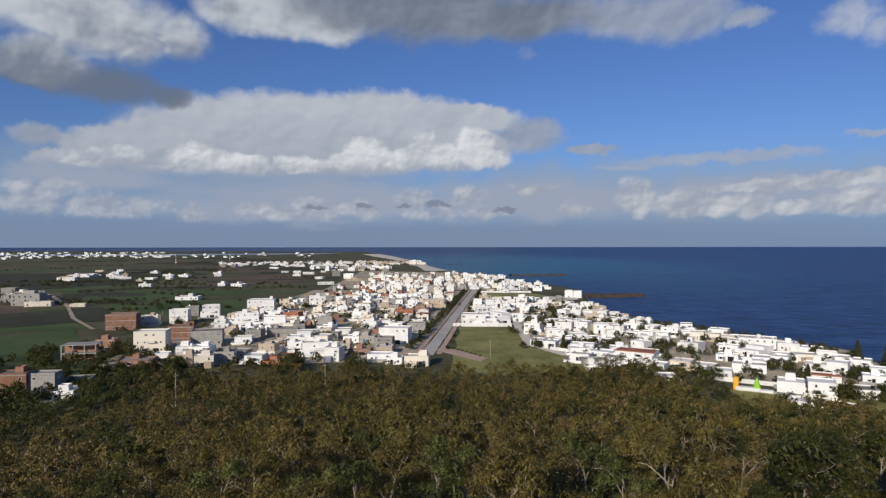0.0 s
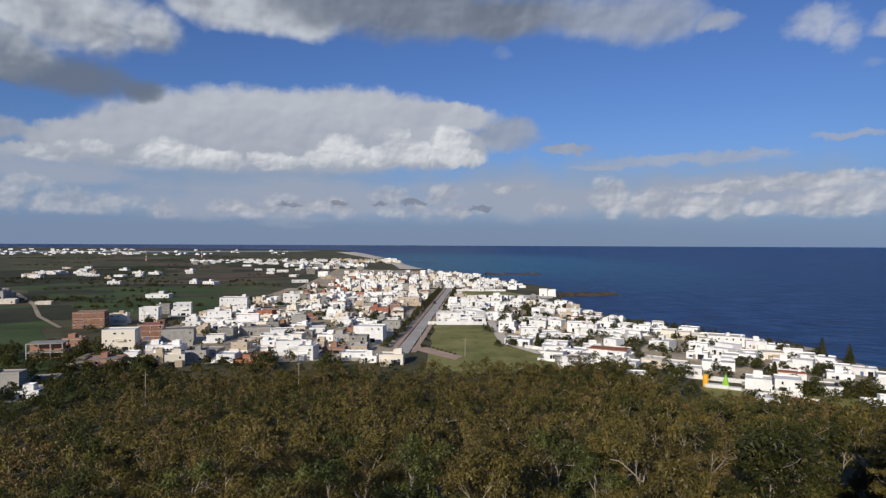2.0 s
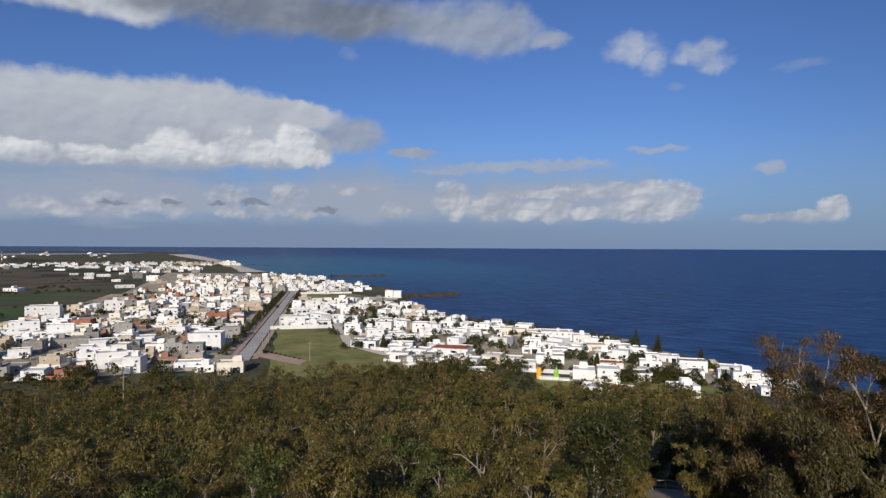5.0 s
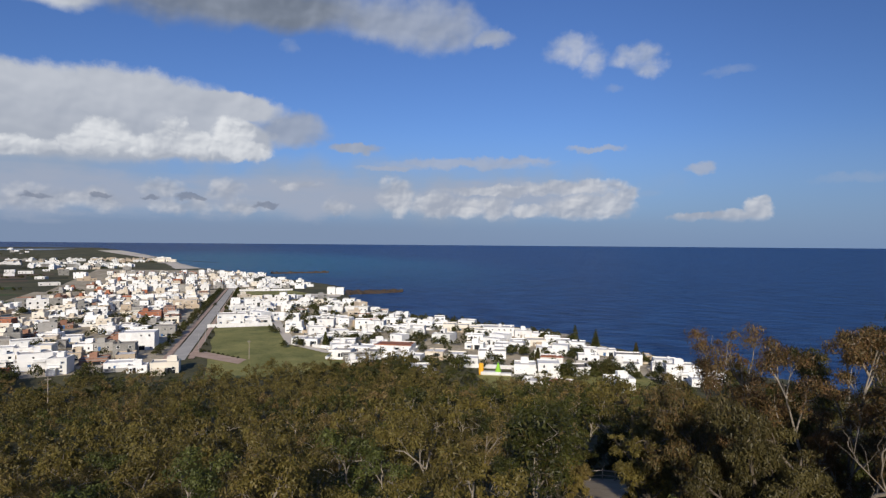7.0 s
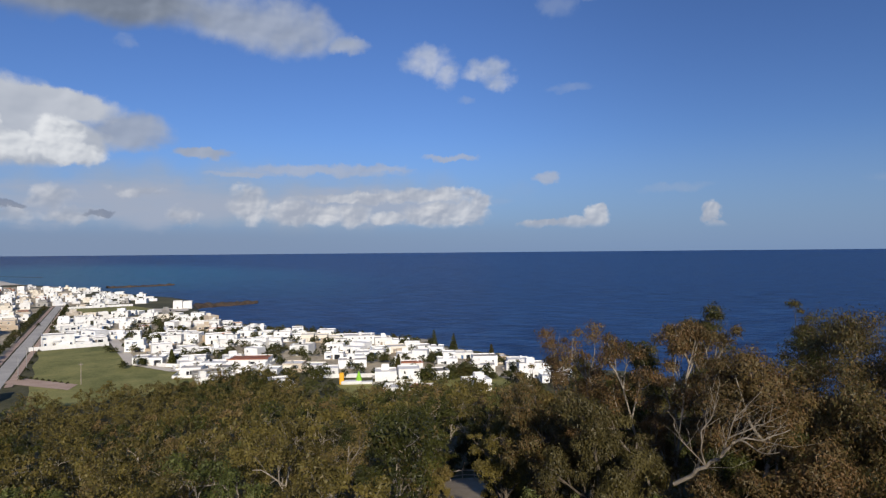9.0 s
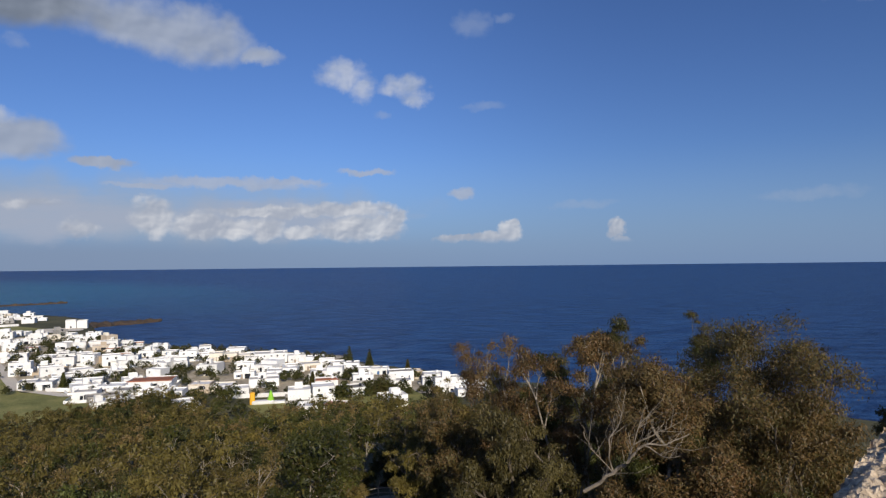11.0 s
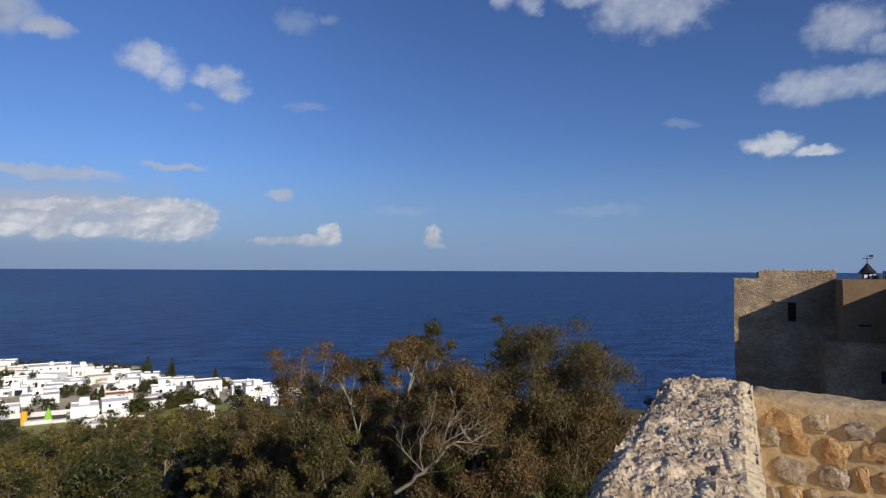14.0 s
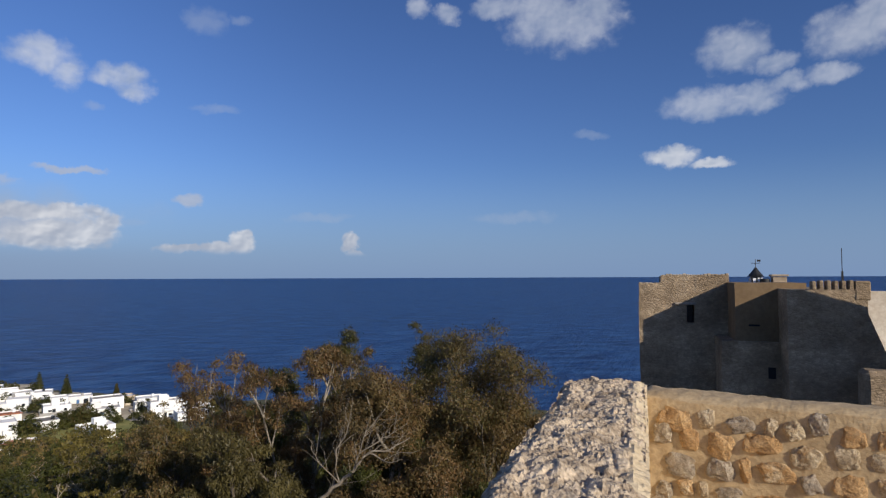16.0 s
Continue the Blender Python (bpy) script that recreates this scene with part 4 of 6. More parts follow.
for i in range(8):
    t = i * math.pi / 4 + 0.39
    part("pane", box(kl + 0.37 * math.cos(t) - 0.09, kl + 0.37 * math.cos(t) + 0.09, 47 + 0.37 * math.sin(t) - 0.02, 47 + 0.37 * math.sin(t) + 0.02, zl + 0.45, zl + 0.92), M_white, lantern, "pale lantern pane")
part("weathervane", box(kl - 0.28, kl + 0.28, 46.98, 47.02, zl + 1.9, zl + 1.94), M_metal, lantern)
part("weathervane", box(kl + 0.1, kl + 0.32, 46.99, 47.01, zl + 2.02, zl + 2.16), M_metal, lantern, "flag of the weathervane")
chim = thing("chimney", keep.matrix_basis.copy(), "squat stone chimney with flat cap", "chimney")
kc = along(-95.4, 46)
part("shaft", box(kc - 0.42, kc + 0.42, 45.7, 46.4, 54.0, height(-95.4, -0.02, 46), 0.03), M_stone_plain, chim)
part("cap", box(kc - 0.52, kc + 0.52, 45.6, 46.5, height(-95.4, 0.0, 46), height(-95.4, 0.17, 46), 0.03), M_stone_plain, chim)
tank = thing("water_tank", keep.matrix_basis.copy(), "dark round water tank on the castle roof", "tank")
bm = bmesh.new()
res = bmesh.ops.create_cone(bm, cap_ends=True, segments=16, radius1=0.3, radius2=0.3, depth=0.8)
bmesh.ops.translate(bm, verts=res["verts"], vec=(kc - 0.85, 46, 54.45))
part("drum", bm, M_metal, tank)
aerial = thing("aerial", keep.matrix_basis.copy(), "thin metal aerial mast above the battlements", "aerial")
ka = along(-99.75, 43)
part("mast", box(ka - 0.05, ka + 0.05, 42.95, 43.05, 53.5, 55.3), M_metal, aerial)
part("rod", box(ka - 0.018, ka + 0.018, 42.98, 43.02, 55.3, 56.7), M_metal, aerial)
low_wall = thing("ruined_wall", keep.matrix_basis.copy(), "low broken stone wall below the keep", "wall")
part("rubble", box(along(-100.6, 36), along(-106, 36), 35, 36.4, zlow, height(-101, -7.0, 36), 0.2), M_stone, low_wall)

# ---- trees ----
def leaf_cloud(rng, centres, radii, count, long, wide, droop=0.0, shell=0.55):
    """Leaves as small pointed blades round the clump centres."""
    centres, radii = np.asarray(centres), np.asarray(radii)
    share = radii ** 2 / (radii ** 2).sum()
    which = rng.choice(len(centres), count, p=share)
    d = rng.normal(size=(count, 3))
    d /= np.linalg.norm(d, axis=1, keepdims=True)
    d[:, 2] = np.where(d[:, 2] < -0.35, -d[:, 2] * 0.6, d[:, 2])
    rad = shell + (1 - shell) * rng.random(count) ** 0.5
    rad *= 1 + 0.28 * rng.normal(size=count) * 0.6
    pos = centres[which] + d * (rad * radii[which])[:, None] * np.array([1, 1, 0.9])
    pos[:, 2] -= 0.55 * droop * radii[which] * rng.random(count) ** 2   # sprays that hang below the clump
    face = d + rng.normal(size=(count, 3)) * 0.42
    axis = rng.normal(size=(count, 3))
    axis[:, 2] -= droop * 1.5
    axis -= face * ((axis * face).sum(1, keepdims=True) / (face * face).sum(1, keepdims=True)) * 0.9
    axis /= np.linalg.norm(axis, axis=1, keepdims=True)
    side = np.cross(axis, face)
    side /= np.linalg.norm(side, axis=1, keepdims=True) + 1e-9
    l = long * (0.6 + 0.8 * rng.random(count))[:, None]
    w = wide * (0.6 + 0.8 * rng.random(count))[:, None]
    a, b = pos - axis * l * 0.4, pos + axis * l * 0.6
    verts = np.stack([a - side * w * 0.5, a + side * w * 0.5, b], 1).reshape(-1, 3)
    return verts, np.arange(count * 3).reshape(-1, 3)


def tree_meshes(seed, height, spread, leaves, long, wide, droop=0.0, clumps=14, bare=2, trunks=1, low=0.35, limb_r=0.09, skirt=0, drop=0.42, crook=0.12, twigs=2, sides=4, clump=1.0):
    """Trunk mesh and crown arrays of one tree, its foot at the origin."""
    rng = np.random.default_rng(seed)
    centres, radii, tv, tf = [], [], [], []

    def add(points, rs, sides=5):
        v, f = tube_arrays(points, rs, sides)
        o = len(tv)
        tv.extend(v)
        tf.extend([tuple(i + o for i in q) for q in f])

    for k in range(trunks):
        lean = rng.normal(size=2) * 0.12 * spread
        fork = np.array([lean[0], lean[1], height * low])
        add([(0, 0, -0.5), (lean[0] * 0.4, lean[1] * 0.4, height * low * 0.5), tuple(fork), (lean[0] * 1.8, lean[1] * 1.8, height * 0.72)], [limb_r * 1.5, limb_r * 1.2, limb_r, limb_r * 0.35], 6)
        for i in range(clumps // trunks):
            a = 2 * math.pi * (i / (clumps // trunks) * 1.618 * 3 + rng.random() * 0.3)
            q = math.sqrt((i + 0.5) / (clumps // trunks))
            e = np.array([math.cos(a) * q * spread * 0.8, math.sin(a) * q * spread * 0.8, 0])
            e[2] = height * (0.93 - drop * q * q + rng.normal() * 0.05)
            start = fork + np.array([lean[0] * 0.8, lean[1] * 0.8, height * 0.72 - fork[2]]) * rng.random() * 0.8
            mid = start * 0.45 + e * 0.55 + rng.normal(size=3) * crook * spread
            mid[2] = start[2] + (e[2] - start[2]) * 0.42
            if i % 3 != 2:
                bow = (mid + e) / 2 + rng.normal(size=3) * crook * 0.5 * spread * np.array([1, 1, 0.4])
                add([tuple(start), tuple(mid), tuple(bow), tuple(e)], [limb_r * 0.55, limb_r * 0.36, limb_r * 0.22, limb_r * 0.08], sides)
            r = clump * spread * (0.26 + 0.16 * rng.random())
            e[2] -= r * 0.35
            centres.append(e)
            radii.append(r)
            for s in range(twigs):
                t = e + np.clip(rng.normal(size=3), -1.3, 1.3) * r * 0.6
                add([tuple(mid), tuple((mid + t) / 2 + rng.normal(size=3) * 0.1 * r), tuple(t)], [limb_r * 0.3, limb_r * 0.18, limb_r * 0.05], 3)
    for i in range(skirt):
        a, q = rng.random() * 6.28, 0.55 + 0.4 * rng.random()
        r = spread * (0.24 + 0.14 * rng.random())
        centres.append(np.array([math.cos(a) * q * spread * 0.85, math.sin(a) * q * spread * 0.85, height * (0.3 + 0.3 * rng.random())]))
        radii.append(r)
    for i in range(bare):
        a = rng.random() * 6.28
        q = spread * (0.2 + 0.7 * rng.random())
        p0 = np.array([math.cos(a) * q * 0.4, math.sin(a) * q * 0.4, height * 0.55])
        p1 = np.array([math.cos(a) * q, math.sin(a) * q, height * (0.74 + 0.26 * rng.random())])
        add([tuple(p0), tuple((p0 + p1) / 2 + rng.normal(size=3) * 0.035 * height), tuple(p1)], [limb_r * 0.45, limb_r * 0.3, limb_r * 0.08], 4)
        for s in range(4):
            t = p1 + np.clip(rng.normal(size=3), -1.2, 1.0) * 0.028 * height
            m0 = p0 + (p1 - p0) * (0.45 + 0.12 * s)
            add([tuple(m0), tuple((m0 + t) / 2 + rng.normal(size=3) * 0.015 * height), tuple(t)], [limb_r * 0.2, limb_r * 0.13, limb_r * 0.04], 3)
    lv, lq = leaf_cloud(rng, centres, radii, leaves, long, wide, droop)
    return (np.array(tv), np.array(tf)), (lv, lq)


def branchy(seed, height, spread, leaves, long, wide, droop=0.5, limbs=5, forks=4, twigs=3, trunks=1, low=0.25, limb_r=0.1, clump=0.17, bare=0.08, sides=5, fine=True):
    """A gnarled tree grown branch by branch: trunk, limbs, forks and twigs, with a spray of leaves at each twig's end."""
    q = np.random.default_rng(seed)
    tv, tf, tips, sizes = [], [], [], []

    def unit(v):
        return v / (np.linalg.norm(v) + 1e-9)

    def limb(start, way, length, r0, r1, gnarl, n=4):
        """A crooked tapering tube; returns its points."""
        pts, d = [start], unit(way)
        for i in range(n):
            d = unit(d + q.normal(size=3) * gnarl)
            pts.append(pts[-1] + d * length / n)
        if not fine and r0 < limb_r * 0.2:
            return pts
        v, f = tube_arrays([tuple(p) for p in pts], [r0 + (r1 - r0) * i / n for i in range(n + 1)], sides if r0 > limb_r * 0.4 else 3)
        o = len(tv)
        tv.extend(v)
        tf.extend([tuple(i + o for i in face) for face in f])
        return pts

    def at(pts, t):
        i = min(int(t * (len(pts) - 1)), len(pts) - 2)
        u = t * (len(pts) - 1) - i
        return pts[i] * (1 - u) + pts[i + 1] * u

    for k in range(trunks):
        lean = np.array([q.normal() * 0.16, q.normal() * 0.16, 1.0])
        stem = limb(np.array([0, 0, -0.4]), lean, height * 0.66, limb_r * 1.4, limb_r * 0.4, 0.12, 6)
        for i in range(limbs):
            t = low + (0.98 - low) * (i + q.random() * 0.7) / limbs
            a = 2.4 * i + q.random() * 0.9 + k * 1.3
            way = np.array([math.cos(a), math.sin(a), 0.25 + 0.9 * t])
            bough = limb(at(stem, t), way, spread * (1.0 - 0.45 * t) * (0.8 + 0.3 * q.random()), limb_r * 0.65, limb_r * 0.25, 0.22)
            for j in range(forks):
                u = 0.3 + 0.7 * (j + q.random() * 0.5) / forks
                way2 = unit(bough[-1] - bough[0]) + q.normal(size=3) * 0.6 + np.array([0, 0, 0.35])
                fork = limb(at(bough, min(u, 0.99)), way2, spread * 0.34 * (0.7 + 0.6 * q.random()), limb_r * 0.3, limb_r * 0.12, 0.25, 3)
                for m in range(twigs):
                    way3 = unit(fork[-1] - fork[0]) + q.normal(size=3) * 0.75 + np.array([0, 0, 0.15])
                    twig = limb(at(fork, 0.35 + 0.6 * q.random()), way3, spread * 0.2 * (0.6 + 0.7 * q.random()), limb_r * 0.14, limb_r * 0.05, 0.28, 2)
                    if q.random() > bare:
                        tips.append(twig[-1])
                        sizes.append(spread * clump * (0.6 + 0.8 * q.random()))
    V, T = np.array(tv), np.array(tips)
    reach = np.percentile(np.hypot(T[:, 0], T[:, 1]), 84) + spread * clump * 0.6
    grow = np.array([spread / reach, spread / reach, height / (T[:, 2].max() + spread * clump * 0.6)])
    lv, lq = leaf_cloud(q, T * grow, sizes, leaves, long, wide, droop, 0.25)
    return (V * grow, np.array(tf)), (lv, lq)


rng = np.random.default_rng(7)
KINDS = []
for k in range(8):
    trunk_a, crown_a = branchy(100 + k, 7.0, 2.8, 4600, 0.19, 0.095, 0.5, 7, 3, 2, clump=0.25, low=0.1, bare=0.16 if k % 2 else 0.05, limb_r=0.09, sides=4)
    KINDS.append((trunk_a, crown_a))
FAR_KINDS = [branchy(200 + k, 7.0, 2.8, 900, 0.40, 0.25, 0.5, 6, 3, 2, clump=0.24, low=0.12, bare=0.2 if k % 2 else 0.05, limb_r=0.08, sides=3, fine=False) for k in range(8)]
leaf_pick = [M_leaf, M_leaf, M_leaf_dry, M_leaf, M_leaf_green, M_leaf, M_leaf, M_leaf_dark]
KIND_MESH = [(from_arrays("trunk", *t, [M_bark], smooth=True), from_arrays("crown", *c, [leaf_pick[i]])) for i, (t, c) in enumerate(KINDS)]
spots = []
for gx in np.arange(-170, 200, 5.5):
    for gy in np.arange(-20, 246, 5.5):
        x, y = gx + rng.uniform(-2.3, 2.3), gy + rng.uniform(-2.3, 2.3)
        r, a = math.hypot(x, y), math.degrees(math.atan2(-x, y))
        if not (-70 < a < 44 and 30 < r < np.interp(a, EDGE_AZ, EDGE_R) + (75 if a < -46 else 0 if -30 < a < -21 else 20 if a < -13 else 10 if a > 12 else 0) + 6 * noise.noise(Vector((x * 0.04, y * 0.04, 3)))):
            continue
        if a < -40 and r < 54:
            continue
        if -40 < a < -33 and r < 66:
            continue
        if 92 < x < 128 and 192 < y < 226:
            continue
        spots.append((r, x, y, a))
spots.sort()
near, far = spots[:110], spots[110:]
tree_labels = ["olive-green bushy tree on the wooded slope", "browned dry tree on the wooded slope", "fresh green tree on the wooded slope", "dark green tree on the wooded slope"]
label_of = {M_leaf: 0, M_leaf_dry: 1, M_leaf_green: 2, M_leaf_dark: 3}
for i, (r, x, y, a) in enumerate(near):
    k = int(rng.integers(8)) if -25 < a < 24 or rng.random() < 0.45 else 7
    s = rng.uniform(0.8, 1.35)
    t = thing("tree", pose(x, y, land1(x, y) - 0.2, 0, 0, rng.uniform(0, 360)) @ Matrix.Diagonal((s, s, s * rng.uniform(0.85, 1.1), 1)), tree_labels[label_of[leaf_pick[k]]], "tree", "trees of the wood")
    part_mesh("trunk", KIND_MESH[k][0], t)
    part_mesh("crown", KIND_MESH[k][1], t)


def wood(name, places, kinds, keep, mat_leaf, label):
    """Trees too many to count, as one mass of trunks and leaves."""
    tv, tf, lv, to = [], [], [], 0
    for x, y, s, k, turn in places:
        (v, f), (w, q) = kinds[k]
        c, sn = math.cos(turn), math.sin(turn)
        rot = np.array([[c, -sn, 0], [sn, c, 0], [0, 0, 1]]) * s
        base = np.array([x, y, land1(x, y) - 0.2])
        away = math.hypot(x, y)
        if away < 120:   # farther stems are hidden by the crowns
            tv.append(v @ rot.T + base)
            tf.append(f + to)
            to += len(v)
        sel = rng.random(len(q)) < keep * (1.0 if away < 90 else 0.8 if away < 150 else 0.62)
        lv.append((w.reshape(-1, 3, 3)[sel].reshape(-1, 3)) @ rot.T + base)
    T, L = np.concatenate(tv) if tv else np.zeros((0, 3)), np.concatenate(lv)
    n = len(L) // 3
    stems = np.concatenate(tf) if tf else np.zeros((0, 4), int)
    stems = np.concatenate([stems[:, [0, 1, 2]], stems[:, [0, 2, 3]]])
    faces = np.concatenate([stems, np.arange(n * 3).reshape(-1, 3) + len(T)])
    me = from_arrays(name, np.concatenate([T, L]), faces, [M_bark, mat_leaf], np.concatenate([np.zeros(len(stems)), np.ones(n)]))
    return tagged(new(name, me), label, "wood", kind="stuff")


groups = [[], [], []]
for r, x, y, a in far:
    n = noise.noise(Vector((x * 0.03, y * 0.03, 8))) + rng.normal() * 0.22
    n += 0.25 * min(1, max(0, (a - 16) / 14)) + 0.3 * min(1, max(0, (-a - 22) / 8))
    groups[0 if n < 0.2 else 1 if n < 0.34 else 2].append((x, y, rng.uniform(0.75, 1.25), int(rng.integers(8)), rng.uniform(0, 6.28)))
wood("wood", groups[0], FAR_KINDS, 0.78, M_leaf, "dense olive-green wood on the slope")
wood("wood", groups[1], FAR_KINDS, 0.78, M_leaf_dry, "browned trees scattered through the wood")
wood("wood", groups[2], FAR_KINDS, 0.78, M_leaf_dark, "dark green trees scattered through the wood")

# ---- the tall eucalyptus grove beside the fort ----
def grove_tree(az, r, top, spread, leaves, mat, seed, label, droop=0.9, limbs=6, trunks=2, low=0.2, limb=0.15, bare=0.08, clump=0.15):
    x, y = polar(az, r)
    z = land1(x, y) - 0.3
    t, c = branchy(seed, top - z, spread, leaves, 0.19, 0.075, droop, limbs, 4, 3, trunks, low, limb, clump, bare)
    ob = thing("tree", pose(x, y, z), label, "tree", "tall trees beside the fort")
    part_mesh("trunk", from_arrays("trunk", *t, [M_bark if bare > 0.2 else M_bark_brown], smooth=True), ob)
    part_mesh("crown", from_arrays("crown", *c, [mat]), ob)
    return ob


grove_tree(-68.6, 47, 51.6, 6.4, 90000, M_leaf_euc, 11, "tall olive-green eucalyptus with drooping leaves", limbs=8, trunks=3, low=0.12, clump=0.185)
grove_tree(-74.0, 46, 49.6, 4.4, 44000, M_leaf_euc, 12, "olive-green eucalyptus with drooping leaves", limbs=8, low=0.12, clump=0.2)
grove_tree(-58.6, 35, 49.6, 5.0, 62000, M_leaf_rust, 13, "rust-brown half-dry tree with pale spreading limbs", droop=0.5, limbs=7, trunks=1, low=0.35, limb=0.17, bare=0.22, clump=0.19)
grove_tree(-53.5, 46, 50.6, 3.6, 20000, M_leaf_rust, 14, "thin brownish tree with bare pale branches", limbs=7, low=0.25, bare=0.35, clump=0.19)
grove_tree(-56.0, 45, 50.2, 3.0, 12000, M_leaf_rust, 34, "thin brownish tree with bare pale branches", limbs=6, low=0.3, bare=0.4, clump=0.19)
grove_tree(-47.8, 50, 49.6, 3.8, 20000, M_leaf_rust, 15, "thin brownish tree with bare pale branches", limbs=7, low=0.2, bare=0.28, clump=0.19)
grove_tree(-61.5, 54, 50.8, 4.4, 36000, M_leaf_dark, 46, "dark green eucalyptus behind browned trees")
grove_tree(-64.5, 58, 50.8, 4.4, 36000, M_leaf_dark, 47, "dark green eucalyptus behind browned trees")
grove_tree(-49.5, 36, 47.4, 3.8, 36000, M_leaf_euc, 18, "grey-green willowy tree bending in the wind", droop=1.2, limbs=7, bare=0.12)
grove_tree(-45.5, 42, 46.4, 3.6, 32000, M_leaf_euc, 19, "grey-green willowy tree bending in the wind", droop=1.2, limbs=7, bare=0.12)
grove_tree(-43, 52, 45.6, 3.2, 18000, M_leaf, 20, "olive-green tree with pale twigs", bare=0.25)
# the dark foliage of these two holds the shade below the fort
grove_tree(-63.5, 37, 45.8, 3.4, 26000, M_leaf_dark, 21, "green tree below the fort, shade put into its dark leaves")
grove_tree(-71, 34, 43.8, 3, 20000, M_leaf_dark, 22, "green tree below the fort, shade put into its dark leaves")
grove_tree(-52, 26, 45.4, 1.8, 15000, M_leaf_green, 23, "bright green bushy shrub below the fort", droop=0.7, limb=0.06)
grove_tree(-67.5, 25, 45.7, 1.8, 15000, M_leaf_green, 24, "bright green bushy shrub below the fort", droop=0.7, limb=0.06)
grove_tree(-45, 28, 44, 2, 15000, M_leaf_green, 25, "bright green bushy shrub below the fort", droop=0.7, limb=0.06)
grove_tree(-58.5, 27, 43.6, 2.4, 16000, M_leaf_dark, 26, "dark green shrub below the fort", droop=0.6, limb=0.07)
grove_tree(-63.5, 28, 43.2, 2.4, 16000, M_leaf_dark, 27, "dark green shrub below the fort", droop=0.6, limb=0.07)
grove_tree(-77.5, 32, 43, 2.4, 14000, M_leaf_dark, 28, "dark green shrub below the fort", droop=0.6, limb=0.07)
grove_tree(-78, 52, 45.5, 2.8, 14000, M_leaf, 29, "olive-green tree below the fort")
grove_tree(-57.5, 56, 48.4, 4.0, 26000, M_leaf_dark, 30, "dark green tree behind browned trees")
grove_tree(-49.5, 56, 46.8, 4.0, 24000, M_leaf, 31, "olive-green tree behind browned trees")
grove_tree(-44, 64, 44, 3.2, 16000, M_leaf_dark, 32, "dark green tree on the slope")
grove_tree(-52.5, 52, 47.6, 4.0, 26000, M_leaf_dark, 35, "dark green tree behind browned trees")
grove_tree(-40.5, 47, 43.8, 2.8, 16000, M_leaf, 36, "olive-green tree with pale twigs", bare=0.2)


# the long pale limbs that the half-dry tree throws out low on its seaward side
bx, by = polar(-58.6, 35)
rust_limbs = next(o for o in bpy.data.objects if o.parent is None and abs(o.location.x - bx) < 0.01 and abs(o.location.y - by) < 0.01)
bz = rust_limbs.location.z


def bough(points, r0, r1):
    """A limb by bearing, height under the eye in degrees, and distance, then handed to the tree."""
    way = []
    for a, e, dist in points:
        px, py = polar(a, dist)
        way.append(Vector((px - bx, py - by, EYE_Z + dist * math.tan(radians(e)) - bz)))
    way = [way[0] * 2 - way[1]] + way + [way[-1] * 2 - way[-2]]
    pts = []
    for i in range(1, len(way) - 2):
        for t in (0.0, 0.25, 0.5, 0.75):   # a rounded course through the bends, with knots
            p0, p1, p2, p3 = way[i - 1:i + 3]
            p = 0.5 * (2 * p1 + (p2 - p0) * t + (2 * p0 - 5 * p1 + 4 * p2 - p3) * t * t + (3 * p1 - p0 - 3 * p2 + p3) * t ** 3)
            pts.append(p + Vector(noise.noise_vector(p * 1.7)) * 0.16)
    v, f = tube_arrays(pts, [r0 + (r1 - r0) * i / (len(pts) - 1) for i in range(len(pts))], 7)
    part_mesh("limb", from_arrays("limb", v, f, [M_bark_limb], smooth=True), rust_limbs, None, "pale crooked low limb")
    q = random.Random(int(r0 * 1000) + len(pts))
    for i in range(2, len(pts) - 1):
        d = (pts[i + 1] - pts[i]).normalized()
        for n in range(1 + i % 2):
            a = pts[i] + (d + Vector((q.gauss(0, 0.7), q.gauss(0, 0.7), q.gauss(0.4, 0.5)))) * q.uniform(0.35, 0.7)
            b = a + (d + Vector((q.gauss(0, 0.8), q.gauss(0, 0.8), q.gauss(0.4, 0.6)))) * q.uniform(0.25, 0.6)
            v, f = tube_arrays([pts[i], a, b], [0.015, 0.01, 0.004], 4)
            part_mesh("twig", from_arrays("twig", v, f, [M_bark_limb]), rust_limbs)


bough([(-54.9, -19.6, 32.5), (-57.4, -17.8, 32.0), (-58.7, -16.8, 31.4), (-60.0, -15.6, 31.0), (-62.0, -15.1, 31.0), (-64.3, -14.1, 31.2)], 0.11, 0.02)
bough([(-58.7, -16.8, 31.4), (-59.4, -15.4, 31.2), (-61.4, -14.3, 31.2), (-63.0, -13.2, 31.6)], 0.05, 0.012)
bough([(-60.0, -15.6, 31.0), (-61.8, -16.3, 30.8), (-63.2, -16.0, 30.8)], 0.04, 0.012)
bough([(-57.4, -17.8, 32.0), (-57.0, -15.6, 31.6), (-58.2, -13.8, 31.6), (-58.0, -12.2, 31.8)], 0.045, 0.012)
bough([(-59.4, -15.4, 31.2), (-59.8, -13.8, 31.2), (-61.0, -12.6, 31.4)], 0.035, 0.012)
bough([(-57.4, -17.8, 32.0), (-55.6, -16.0, 31.8), (-54.6, -14.2, 32.0)], 0.035, 0.012)

# hedges and scrub over the farmland
hv = []
